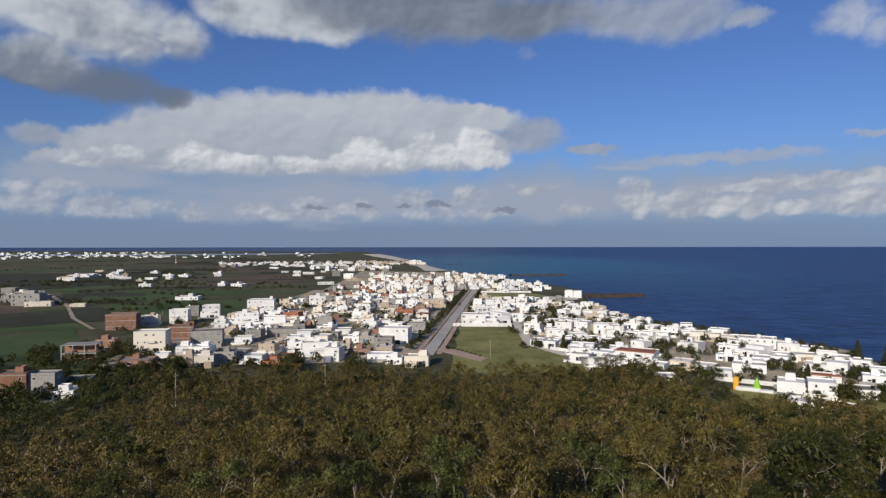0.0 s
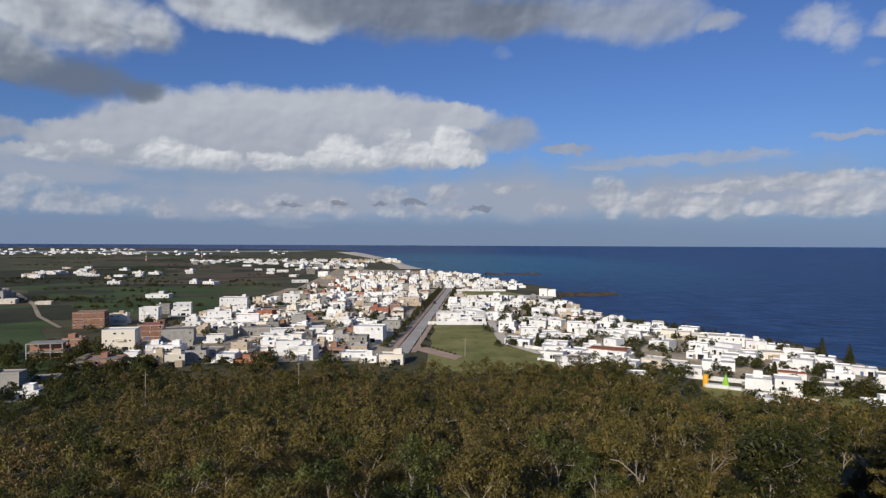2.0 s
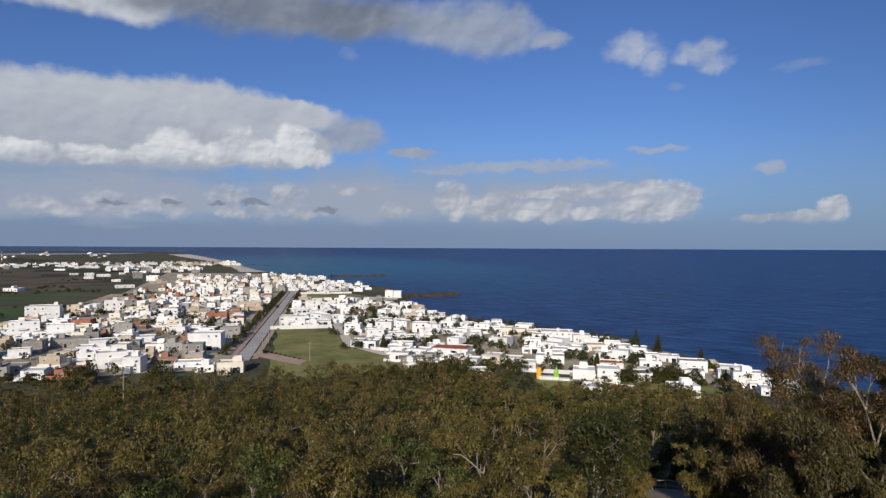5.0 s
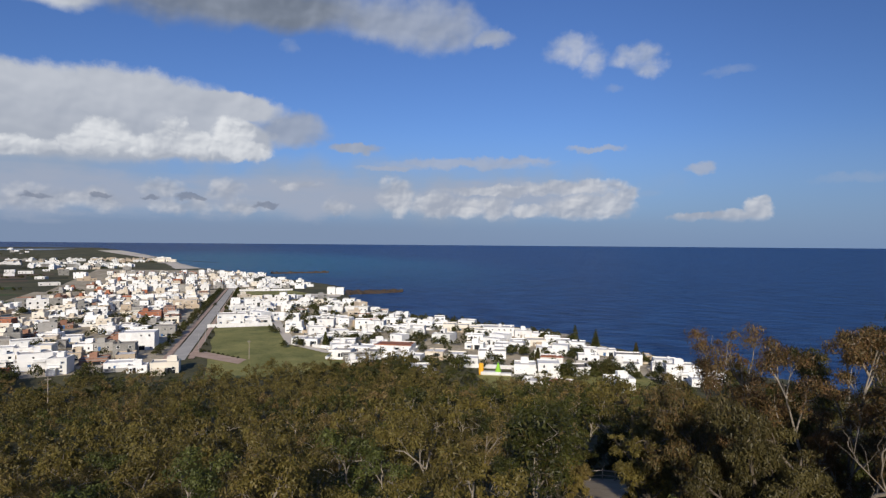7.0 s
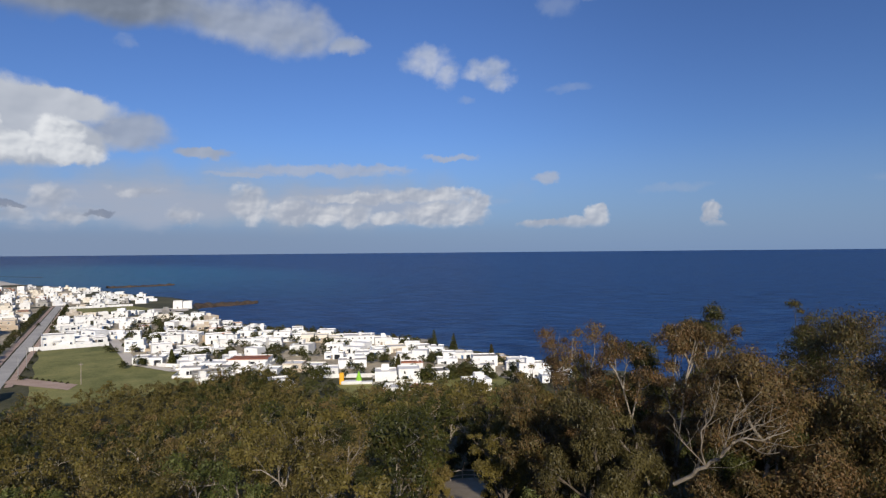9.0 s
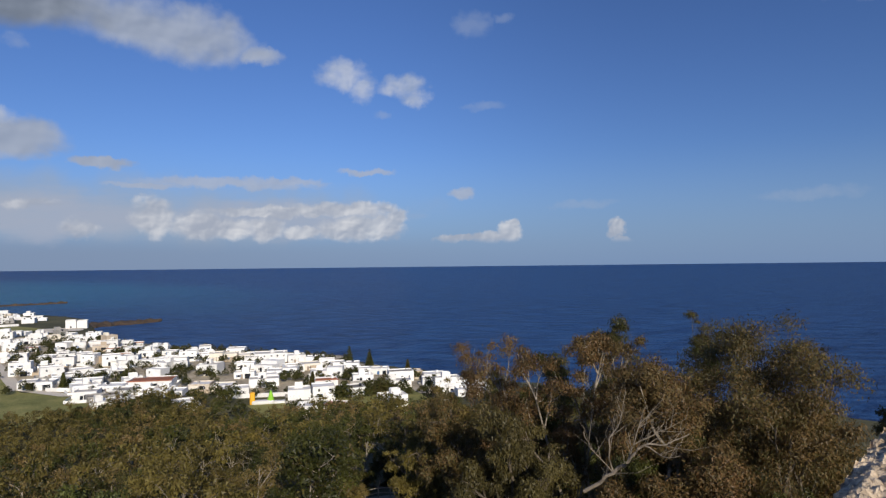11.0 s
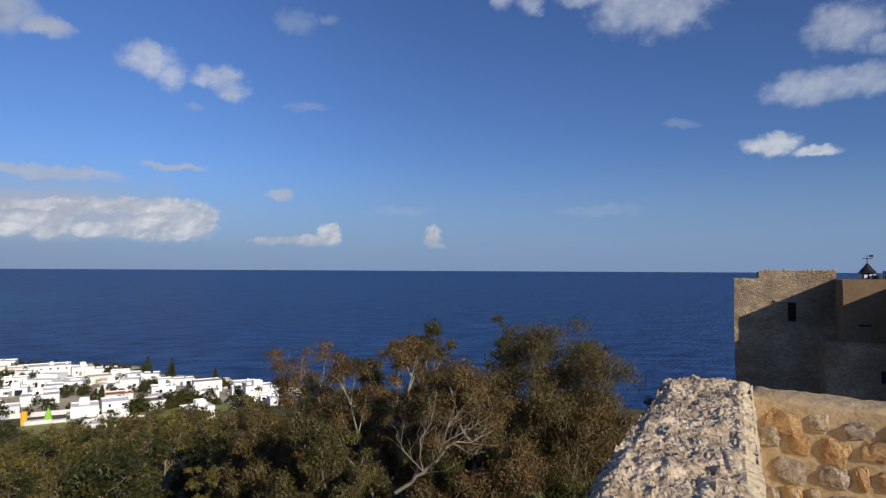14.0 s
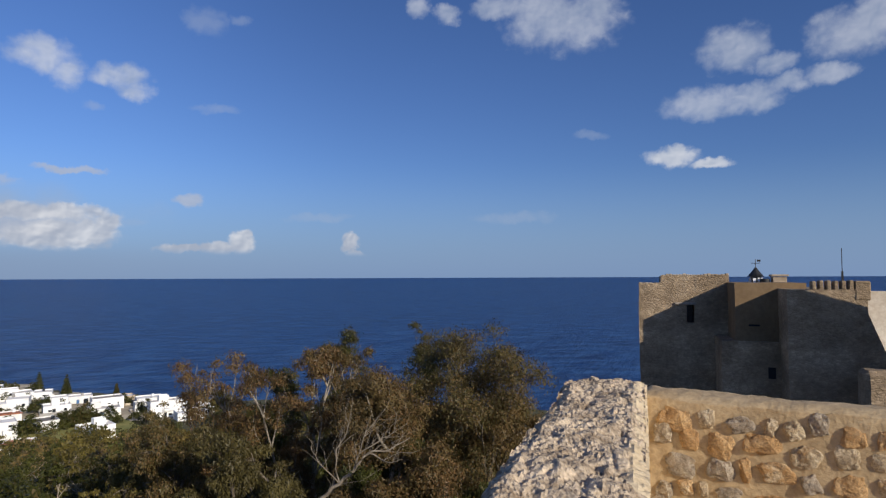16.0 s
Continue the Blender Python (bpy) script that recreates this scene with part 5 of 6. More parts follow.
for i in range(85):
    a, r = rng.uniform(3, 37), 560 * 6.0 ** rng.random()
    x0, y0 = polar(a, r)
    if a < 9 and r < 1300:
        continue
    turn, n = rng.normal() * 0.35, int(rng.integers(6, 26))
    for k in range(n):
        x, y = x0 + k * 4.5 * math.cos(turn) + rng.normal() * 5, y0 + k * 4.5 * math.sin(turn) + rng.normal() * 9
        s = rng.uniform(1.2, 2.6)
        w, q = leaf_cloud(rng, [(x, y, land1(x, y) + s * 0.5)], [s], 40, 1.5, 0.9)
        hv.append(w)
H = np.concatenate(hv)
tagged(new("scrub", from_arrays("scrub", H, np.arange(len(H)).reshape(-1, 3), [M_leaf_dark])), "olive-green hedges and scrub between the fields", "scrub", kind="stuff")


# shrubs round the clearing, which lies where the slope is seen from the terrace
CLEAR_AZ = -36.3
CLEAR_R = next(r for r in np.arange(30, 120, 0.25) if (land1(*polar(CLEAR_AZ, r)) - EYE_Z) / r > math.tan(radians(-20.3)))
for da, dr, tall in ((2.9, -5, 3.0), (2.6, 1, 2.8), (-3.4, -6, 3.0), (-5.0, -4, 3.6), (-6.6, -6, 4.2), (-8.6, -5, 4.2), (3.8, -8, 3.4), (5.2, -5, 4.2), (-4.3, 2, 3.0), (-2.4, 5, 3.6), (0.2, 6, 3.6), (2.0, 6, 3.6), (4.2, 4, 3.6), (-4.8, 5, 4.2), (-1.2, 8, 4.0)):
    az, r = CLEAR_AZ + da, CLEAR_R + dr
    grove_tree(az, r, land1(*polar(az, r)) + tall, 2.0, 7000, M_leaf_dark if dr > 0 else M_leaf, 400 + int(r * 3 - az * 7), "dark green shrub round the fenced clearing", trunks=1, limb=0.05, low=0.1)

# ---- the town ----
STYLES = {
    "white": (M_white, M_roof, "white rendered flat-roofed house with parapet"),
    "dome": (M_white, M_roof, "white two-storey villa with a small roof dome"),
    "tiled": (M_white, M_tile, "white single-storey house with terracotta roof edging"),
    "cream": (M_cream, M_roof, "cream rendered flat-roofed building"),
    "pink": (M_tile, M_roofdark, "reddish painted flat-roofed house"),
    "grey": (M_grey, M_roofdark, "bare grey concrete flat-roofed building"),
    "brick": (M_brick, M_roofdark, "unfinished red hollow-brick building with concrete floors"),
    "frame": (M_grey, M_roofdark, "open concrete skeleton of an unfinished building"),
}


def shell_arrays(x0, x1, y0, y1, z0, z1, rim=0.22, deep=0.6):
    """A flat-roofed block: four walls, a parapet rim, and the parapet's inside."""
    v = []
    for z, i in ((z0, 0), (z1, 0), (z1, rim), (z1 - deep, rim)):
        v += [(x0 + i, y0 + i, z), (x1 - i, y0 + i, z), (x1 - i, y1 - i, z), (x0 + i, y1 - i, z)]
    f = []
    for lev in range(3):
        for k in range(4):
            a, b = lev * 4 + k, lev * 4 + (k + 1) % 4
            f.append((a, b, b + 4, a + 4))
    return v, f


def ring_mesh(name, mat, w=0.5, t=0.07):
    """A unit window frame: one closed ring of casing."""
    v, f = [], []
    for y in (-0.07, 0.03):
        for k in (w, w - t):
            v += [(-k, y, -k), (k, y, -k), (k, y, k), (-k, y, k)]
    for i in range(4):
        j = (i + 1) % 4
        f += [(i, j, 4 + j, 4 + i), (8 + j, 8 + i, 12 + i, 12 + j), (j, i, 8 + i, 8 + j), (4 + i, 4 + j, 12 + j, 12 + i)]
    return from_arrays(name, v, f, [mat])


def box_mesh(name, mat, *dims):
    bm = box(*dims)
    me = bpy.data.meshes.new(name)
    bm.to_mesh(me)
    bm.free()
    me.materials.append(mat)
    return me


CASING = ring_mesh("window", M_white)
PANE = box_mesh("pane", M_pane, -0.44, 0.44, -0.02, 0.03, -0.44, 0.44)
SHUTTER = box_mesh("shutter", M_blue, -0.14, 0.14, -0.05, 0.03, -0.5, 0.5)


def window(parent, m, shutters):
    ob = part_mesh("window", CASING, parent, m)
    part_mesh("pane", PANE, ob)
    if shutters:
        part_mesh("shutter", SHUTTER, ob, pose(-0.65, 0, 0), "blue shutter")
        part_mesh("shutter", SHUTTER, ob, pose(0.65, 0, 0), "blue shutter")


SPECS = []


def house(x, y, turn, w, d, h, style):
    # a long villa is a row of smaller blocks, stepped and turned a little
    n = round(w / 8.5) if w > 12.5 and x > 30 and style in ("white", "cream") else 1
    q = random.Random(int(x * 13 + y * 7))
    for i in range(n):
        o = (i - (n - 1) / 2) * w / n
        s = q.uniform(-2.5, 2.5) if n > 1 else 0
        c, v = math.cos(radians(turn)), math.sin(radians(turn))
        SPECS.append((x + o * c - s * v, y + o * v + s * c, turn + (q.gauss(0, 9) if n > 1 else 0), w / n * (0.93 if n > 1 else 1), min(d, 9) if n > 1 else d, h * (q.uniform(0.72, 1.08) if n > 1 else 1), style))


def block(parent, name, x0, x1, y0, y1, z0, z1, wall, roof):
    v, f = shell_arrays(x0, x1, y0, y1, z0, z1)
    part_mesh(name, from_arrays(name, v, f, [wall]), parent)
    part("roof", box(x0 + 0.2, x1 - 0.2, y0 + 0.2, y1 - 0.2, z1 - 0.85, z1 - 0.45), roof, parent)


def build_house(spec):
    x, y, turn, w, d, h, style = spec
    q = random.Random(int(x * 7919 + y * 104729))
    wall, roof, label = STYLES[style]
    if q.random() < 0.12 and style == "white":
        roof = M_roofdark
    storeys = max(1, round(h / 3.2))
    if storeys > 1 and style in ("white", "cream"):
        label = label.replace("flat-roofed", "two-storey" if storeys == 2 else "tall")
    ob = thing("house", pose(x, y, land1(x, y) - 0.3, 0, 0, turn), label, "house", "houses of the town")
    h += 0.3
    shutters = q.random() < 0.2 and style == "white"
    if style == "frame":
        for s in range(storeys + 1):
            part("floor_slab", box(-w / 2, w / 2, -d / 2, d / 2, h * s / storeys - 0.3, h * s / storeys), wall, ob)
        nc = max(2, int(w / 4))
        for i in range(nc + 1):
            for yy in (-d / 2 + 0.3, d / 2 - 0.3):
                cx = -w / 2 + 0.3 + (w - 0.6) * i / nc
                part("column", box(cx - 0.2, cx + 0.2, yy - 0.2, yy + 0.2, 0, h), wall, ob)
        part("back_wall", box(-w / 2 + 0.2, w / 2 - 0.2, 0, 0.25, 0, h - 0.3), M_brick, ob)
        return
    # main block and what stands on or beside it
    two = h > 5.6 and q.random() < 0.6
    if two and style in ("white", "cream", "dome", "tiled"):
        low = h * 0.52
        cut = q.choice((-1, 1)) * w * q.uniform(0.0, 0.28)
        block(ob, "wall_block", -w / 2, w / 2, -d / 2, d / 2, 0, low, wall, roof)
        x0, x1 = (-w / 2 + max(cut, 0) + 0.01, w / 2 + min(cut, 0) - 0.01)
        y0 = -d / 2 + q.choice((0.01, d * 0.25))
        block(ob, "upper_storey", x0, x1, y0, d / 2 - 0.01, low - 0.6, h, wall, roof)
    else:
        x0, x1, y0, low = -w / 2, w / 2, -d / 2, h
        block(ob, "wall_block", -w / 2, w / 2, -d / 2, d / 2, 0, h, wall, roof)
    if q.random() < (0.45 if x < 0 else 0.2):
        s, sx = q.uniform(2.2, 3.6), q.uniform(x0 + 2, max(x0 + 2.1, x1 - 2))
        block(ob, "stair_head", sx - s / 2, sx + s / 2, d / 2 - 3.4, d / 2 - 0.3, h - 0.6, h + 1.5, wall, roof)
    if style in ("white", "cream", "tiled") and q.random() < 0.6:
        aw, ax = w * q.uniform(0.3, 0.55), q.choice((-1, 1)) * w * 0.2
        block(ob, "annex", ax - aw / 2, ax + aw / 2, -d / 2 - q.uniform(1.5, 3.2), -d / 2 - 0.01, 0, min(h - 0.7, q.uniform(2.4, 3.0)), wall, roof)
    if q.random() < 0.5:
        # walled yard before the house
        yd, yw, yh = q.uniform(2.5, 5.0), w * q.uniform(0.55, 0.75), q.uniform(1.3, 2.0)
        v, f = shell_arrays(-yw, yw * q.uniform(0.6, 1.0), -d / 2 - yd, d / 2 * q.uniform(0.2, 0.9), -0.3, yh, 0.2, yh + 0.3)
        part_mesh("yard_wall", from_arrays("yard_wall", v, f, [M_grey if q.random() < 0.25 else wall]), ob)
    if q.random() < 0.4:
        tx, ty = q.uniform(x0 + 1, x1 - 1), q.uniform(0, d / 2 - 1)
        part("water_tank", box(tx - 0.5, tx + 0.5, ty - 0.5, ty + 0.5, h - 0.5, h + q.uniform(0.5, 1.0), 0.15), q.choice((M_white, M_grey, M_pane)), ob)
    if style == "dome":
        bm = bmesh.new()
        bmesh.ops.create_uvsphere(bm, u_segments=16, v_segments=10, radius=1.3)
        bmesh.ops.translate(bm, verts=bm.verts, vec=(0.5, 1, h + 0.1))
        part("dome", bm, M_white, ob)
    if style == "tiled":
        part("tile_edge", box(-w / 2 - 0.2, w / 2 + 0.2, -d / 2 - 0.45, -d / 2 - 0.02, low - 0.2, low + 0.15), M_tile, ob, "terracotta tile edging")
    if style in ("brick", "grey"):
        for s in range(1, storeys + 1):
            part("floor_band", box(-w / 2 - 0.06, w / 2 + 0.06, -d / 2 - 0.06, d / 2 + 0.06, h * s / storeys - 0.9, h * s / storeys - 0.62), M_grey, ob, "concrete floor edge")
    if style in ("white", "cream", "dome") and h > 5.6:
        bx = q.uniform(-w / 4, w / 4)
        part("balcony", box(bx - 2, bx + 2, -d / 2 - 1.2, -d / 2 - 0.02, h * 0.5 - 0.15, h * 0.5 + 0.75), wall, ob)
    # openings, storey by storey, on the front and the two sides
    for s in range(storeys):
        zz = h * (s + 0.5) / storeys - 0.05
        n = max(1, int(w / 3.3))
        for i in range(n):
            if q.random() < 0.25:
                continue
            cx = -w / 2 + w * (i + 0.5) / n + q.uniform(-0.4, 0.4)
            yy = -d / 2
            if zz > low:
                yy = y0
                if not x0 + 0.9 < cx < x1 - 0.9:
                    continue
            ww, hh = (q.choice((0.7, 0.8, 1.0, 1.3)), q.choice((0.8, 1.1)))
            window(ob, pose(cx, yy, zz) @ Matrix.Diagonal((ww, 1, hh, 1)), shutters)
        for sx, turn_w in ((-1, -90), (1, 90)):
            if q.random() < 0.35:
                xx = sx * w / 2
                if zz > low:
                    xx = x0 if sx < 0 else x1
                window(ob, pose(xx, q.uniform(-d / 4, d / 4), zz, 0, 0, turn_w) @ Matrix.Diagonal((0.9, 1, 1.1, 1)), shutters)
    # verandah opening: a dark panel on the front stands for its shade
    if q.random() < 0.45:
        vx, vw = q.uniform(0.1, 0.25) * w, q.uniform(0.9, 1.5)
        part("verandah", box(vx - vw, vx + vw, -d / 2 - 0.05, -d / 2 + 0.03, 0.3, q.uniform(2.3, 2.6)), M_pane, ob, "dark panel for the shade of an open verandah")
    part("door", box(-w * 0.12 - 0.55, -w * 0.12 + 0.55, -d / 2 - 0.04, -d / 2 + 0.02, 0, 2.35), q.choice((M_blue, M_wood, M_pane)), ob)


# the buildings that stand out
house(-196, 378, 14, 17.0, 11.9, 9.8, "brick")
house(-187, 395, 8, 11.3, 7.9, 6.5, "cream")
house(-140, 297, 10, 14.2, 9.9, 10.2, "cream")
house(-140, 332, 8, 13.0, 9.1, 8.2, "brick")
house(-121, 317, 14, 15.1, 10.6, 7.7, "grey")
house(-173, 406, 8, 11.6, 8.1, 9.5, "white")
house(-183, 452, 8, 9.2, 6.5, 7.1, "grey")
house(-165, 438, 14, 12.8, 8.9, 9.3, "white")
house(-161, 275, 14, 14.2, 9.9, 7.2, "frame")
house(-162, 298, 8, 8.9, 6.2, 6.0, "brick")
house(-123, 248, 10, 13.3, 9.3, 5.4, "brick")
house(-122, 269, 10, 5.6, 5.5, 4.2, "white")
house(-110, 261, 10, 8.6, 6.0, 5.0, "cream")
house(-100, 258, 18, 7.6, 5.5, 5.0, "cream")
house(-95, 269, 8, 8.4, 5.8, 4.9, "grey")
house(-147, 212, 8, 10.1, 7.0, 7.4, "brick")
house(-138, 214, 8, 8.6, 6.0, 6.9, "grey")
house(-132, 225, 14, 8.7, 6.1, 3.0, "grey")
house(-125, 204, 10, 6.9, 5.5, 3.1, "white")
house(-462, 659, 8, 13.8, 9.7, 7.5, "grey")
house(-358, 534, 8, 22.5, 14.0, 10.8, "grey")
house(-308, 521, 18, 11.6, 8.1, 3.0, "cream")
house(-243, 589, 8, 20.6, 14.0, 3.9, "white")
house(-138, 470, 8, 19.6, 13.7, 10.6, "white")
house(-128, 397, 18, 17.8, 12.5, 8.1, "white")
house(-103, 382, 10, 15.1, 10.6, 7.4, "white")
house(-91, 349, 14, 16.9, 11.8, 4.4, "grey")
house(-74, 341, 18, 12.7, 8.9, 4.2, "white")
house(-104, 322, 10, 8.6, 6.0, 3.8, "white")
house(-60, 287, 14, 12.7, 8.9, 6.3, "white")
house(-71, 292, 18, 6.9, 5.5, 5.5, "white")
house(-73, 380, 10, 8.6, 6.0, 7.7, "grey")
house(-75, 461, 8, 6.8, 5.5, 6.1, "white")
house(-110, 540, 10, 14.0, 9.8, 7.9, "white")
house(-125, 561, 14, 9.3, 6.5, 6.7, "grey")
house(-25, 323, -8, 15.3, 10.7, 8.3, "white")
house(-45, 382, -5, 8.6, 6.0, 4.5, "white")
house(-40, 324, -5, 9.0, 6.3, 3.9, "grey")
house(-29, 305, -7, 8.9, 6.2, 5.8, "grey")
house(-38, 284, -4, 10.3, 7.2, 3.6, "brick")
house(-28, 448, -3, 13.7, 9.6, 5.1, "pink")
house(-11, 261, -5, 10.1, 7.1, 4.4, "cream")
house(-21, 265, -4, 7.1, 5.5, 3.0, "white")
house(-7, 516, -4, 19.3, 13.5, 6.2, "cream")
house(-52, 694, -2, 11.8, 8.3, 8.2, "white")
house(-39, 703, -6, 11.1, 7.8, 7.7, "white")
house(-10, 695, -6, 14.5, 10.1, 6.9, "grey")
house(-186, 1075, 10, 14.1, 9.9, 9.5, "grey")
house(-149, 980, -7, 15.6, 10.9, 8.6, "white")
house(20, 406, -4, 15.8, 11.1, 6.4, "white")
house(31, 403, -8, 5.7, 5.5, 3.6, "white")
house(34, 498, -7, 19.5, 13.7, 7.6, "white")
house(75, 573, -21, 18.0, 12.6, 4.1, "white")
house(52, 355, -19, 10.0, 7.0, 6.6, "white")
house(51, 311, -22, 14.3, 10.0, 3.6, "white")
house(92, 448, -23, 15.5, 10.8, 5.3, "white")
house(83, 395, -18, 17.2, 12.0, 5.4, "white")
house(96, 357, -21, 18.6, 13.0, 5.6, "white")
house(82, 325, -17, 12.8, 8.9, 3.2, "white")
house(68, 302, -18, 11.6, 8.1, 3.0, "white")
house(88, 280, -32, 17.7, 12.4, 3.4, "tiled")
house(109, 317, -31, 13.5, 9.5, 5.7, "white")
house(113, 446, -20, 10.4, 7.3, 4.1, "white")
house(134, 416, -30, 12.7, 8.9, 3.0, "white")
house(129, 610, -19, 16.9, 11.8, 7.2, "white")
house(113, 321, -31, 8.9, 6.2, 5.6, "white")
house(145, 332, -30, 22.7, 14.0, 4.1, "cream")
house(162, 318, -28, 17.4, 12.2, 5.0, "dome")
house(176, 305, -31, 20.5, 14.0, 4.1, "white")
house(174, 280, -31, 8.2, 5.7, 4.0, "white")
house(122, 303, -30, 12.1, 8.5, 3.1, "white")
house(125, 271, -33, 9.0, 6.3, 3.0, "white")
house(141, 265, -32, 14.2, 9.9, 4.1, "white")
house(122, 246, -28, 12.2, 8.5, 3.7, "white")
house(124, 211, -31, 17.9, 12.5, 5.3, "white")
house(153, 246, -31, 15.4, 10.8, 4.5, "white")
house(137, 297, -34, 9.7, 6.8, 3.0, "white")
house(180, 272, -32, 15.3, 10.7, 3.3, "white")
house(173, 248, -31, 9.4, 6.6, 3.5, "white")
house(104, 256, -34, 18.2, 12.7, 3.0, "cream")
house(175, 188, -30, 12.2, 8.6, 5.9, "white")
house(179, 225, -30, 11.3, 7.9, 4.6, "white")
house(180, 205, -34, 7.6, 5.5, 3.7, "white")
house(163, 206, -33, 10, 8, 3.4, "white")
house(160, 228, -30, 9, 7, 3.2, "white")
house(186, 250, -33, 9, 7, 3.4, "white")
house(192, 232, -30, 9, 7, 3.6, "cream")
house(172, 174, -32, 9, 7, 3.2, "white")
house(184, 180, -28, 8, 7, 3.4, "white")
house(190, 214, -34, 10, 8, 4.4, "white")
house(186, 196, -30, 9, 7, 3.6, "white")

# gardens first: groups of trees that the houses keep clear of
trng = random.Random(42)
GREEN = []
for i in range(100):
    a, r = (trng.uniform(-44, -8), trng.uniform(212, 500)) if i < 76 else (trng.uniform(-1, 27), trng.uniform(262, 560))
    for k in range(trng.randint(3, 8)):
        x, y = polar(a, r)
        x, y = x + trng.gauss(0, 7), y + trng.gauss(0, 3)
        if math.hypot(x, y) < np.interp(math.degrees(math.atan2(-x, y)), COAST_AZ, COAST_R) - 16:
            GREEN.append((x, y, trng.uniform(0.6, 1.05)))

# the rest of the blocks, street by street


def free(x, y, size):
    if any((x - s[0]) ** 2 + (y - s[1]) ** 2 < (size * 0.42 + max(s[3], s[4]) * 0.46) ** 2 for s in SPECS):
        return False
    if any((x - t[0]) ** 2 + (y - t[1]) ** 2 < (size * 0.4 + 1.9 * t[2]) ** 2 for t in GREEN):
        return False
    road = -6 + (y - 300) * 0.1015
    if y < 720 and road - 14 < x < road + 12:
        return False
    if 88 < x < 132 and 188 < y < 230 or 4 < x < 57 and y < 392 or 34 < x < 112 and 605 < y < 675:
        return False
    a = math.degrees(math.atan2(-x, y))
    r = math.hypot(x, y)
    if a < -45.5 or a < -10.0 and r > 545 + 12 * (a + 12):
        return False
    return np.interp(a, EDGE_AZ, EDGE_R) + 10 < r < np.interp(a, COAST_AZ, COAST_R) - (0.055 * r if r < 520 or x < 40 else 0.1 * r)


def pick(choices):
    return trng.choice(choices)


y = 150.0
while y < 1120:
    step = 11.0 if y < 640 else 14.5
    x = -180.0
    while x < 240:
        px, py = x + trng.uniform(-2.5, 2.5), y + trng.uniform(-2.5, 2.5)
        a = math.degrees(math.atan2(-px, py))
        west = px < -6 + (py - 300) * 0.1015 if py < 720 else px < 30
        edge = np.interp(py, [262, 330, 420, 520, 720, 900, 1290], [-105, -150, -160, -150, -125, -110, -150])
        dense = 0.66 if px > edge + 40 else 0.4
        if px > edge and (py > 260 or px > 60) and trng.random() < (dense if west else 0.6 if py < 520 else 0.36):
            w = trng.uniform(6.5, 11.0)
            if free(px, py, w):
                turn = -4.7 if a > -7 else -20 if a > -16 else -31
                if west:
                    style = pick(["white"] * 8 + ["cream"] * 6 + ["grey"] * 3 + ["brick", "pink"])
                    h = pick([2.8, 3.0, 3.1, 3.2, 3.4, 3.5, 3.6, 5.6, 6.2])
                else:
                    style = pick(["white"] * 16 + ["cream", "tiled", "grey"])
                    h = pick([2.7, 2.8, 3.0, 3.1, 3.3, 3.5, 5.3])
                house(px, py, turn + trng.gauss(0, 7 if west else 15), w, trng.uniform(6.5, 9.5), h, style)
        x += step
    y += step
SPECS.sort(key=lambda s: s[0] ** 2 + s[1] ** 2)
for spec in SPECS[:300]:
    build_house(spec)


# what lies farther off: the same kind of blocks, too many and too small to count
def far_houses(specs, name, label):
    mats = [M_white, M_cream, M_grey, M_brick, M_tile, M_roof, M_roofdark, M_pane]
    V, F, K = [], [], []

    def put(v, f, m, k):
        o = len(V)
        V.extend([tuple(m @ Vector(p)) for p in v])
        F.extend([tuple(i + o for i in q) for q in f])
        K.extend([k] * len(f))

    cube = [(0, 1, 2, 3), (7, 6, 5, 4), (0, 4, 5, 1), (1, 5, 6, 2), (2, 6, 7, 3), (3, 7, 4, 0)]

    def brick_at(x0, x1, y0, y1, z0, z1, m, k):
        put([(x0, y0, z0), (x0, y1, z0), (x1, y1, z0), (x1, y0, z0), (x0, y0, z1), (x0, y1, z1), (x1, y1, z1), (x1, y0, z1)], cube, m, k)

    for x, y, turn, w, d, h, style in specs:
        q = random.Random(int(x * 7919 + y * 104729))
        m = pose(x, y, land1(x, y) - 0.3, 0, 0, turn)
        wall = mats.index(STYLES[style][0])
        put(*shell_arrays(-w / 2, w / 2, -d / 2, d / 2, 0, h), m, wall)
        rf = 6 if style in ("grey", "brick") or q.random() < 0.25 else 5
        brick_at(-w / 2 + 0.2, w / 2 - 0.2, -d / 2 + 0.2, d / 2 - 0.2, h - 0.8, h - 0.45, m, rf)
        if q.random() < 0.5:
            s, cx = q.uniform(2.5, w * 0.5), q.uniform(-w / 5, w / 5)
            brick_at(cx - s / 2, cx + s / 2, 0, d / 2 - 0.2, h - 0.6, h + 2.2, m, wall)
        for st in range(max(1, round(h / 3.2))):
            zz = 3.2 * st + 1.7
            for i in range(max(1, int(w / 4))):
                if q.random() < 0.6:
                    cx = -w / 2 + w * (i + 0.5) / max(1, int(w / 4))
                    brick_at(cx - 0.6, cx + 0.6, -d / 2 - 0.04, -d / 2 + 0.04, zz - 0.6, zz + 0.7, m, 7)
    me = from_arrays(name, V, F, mats, K)
    return tagged(new(name, me), label, "houses", kind="stuff")


far_houses(SPECS[300:], "far_houses", "white and cream flat-roofed houses along the shore")


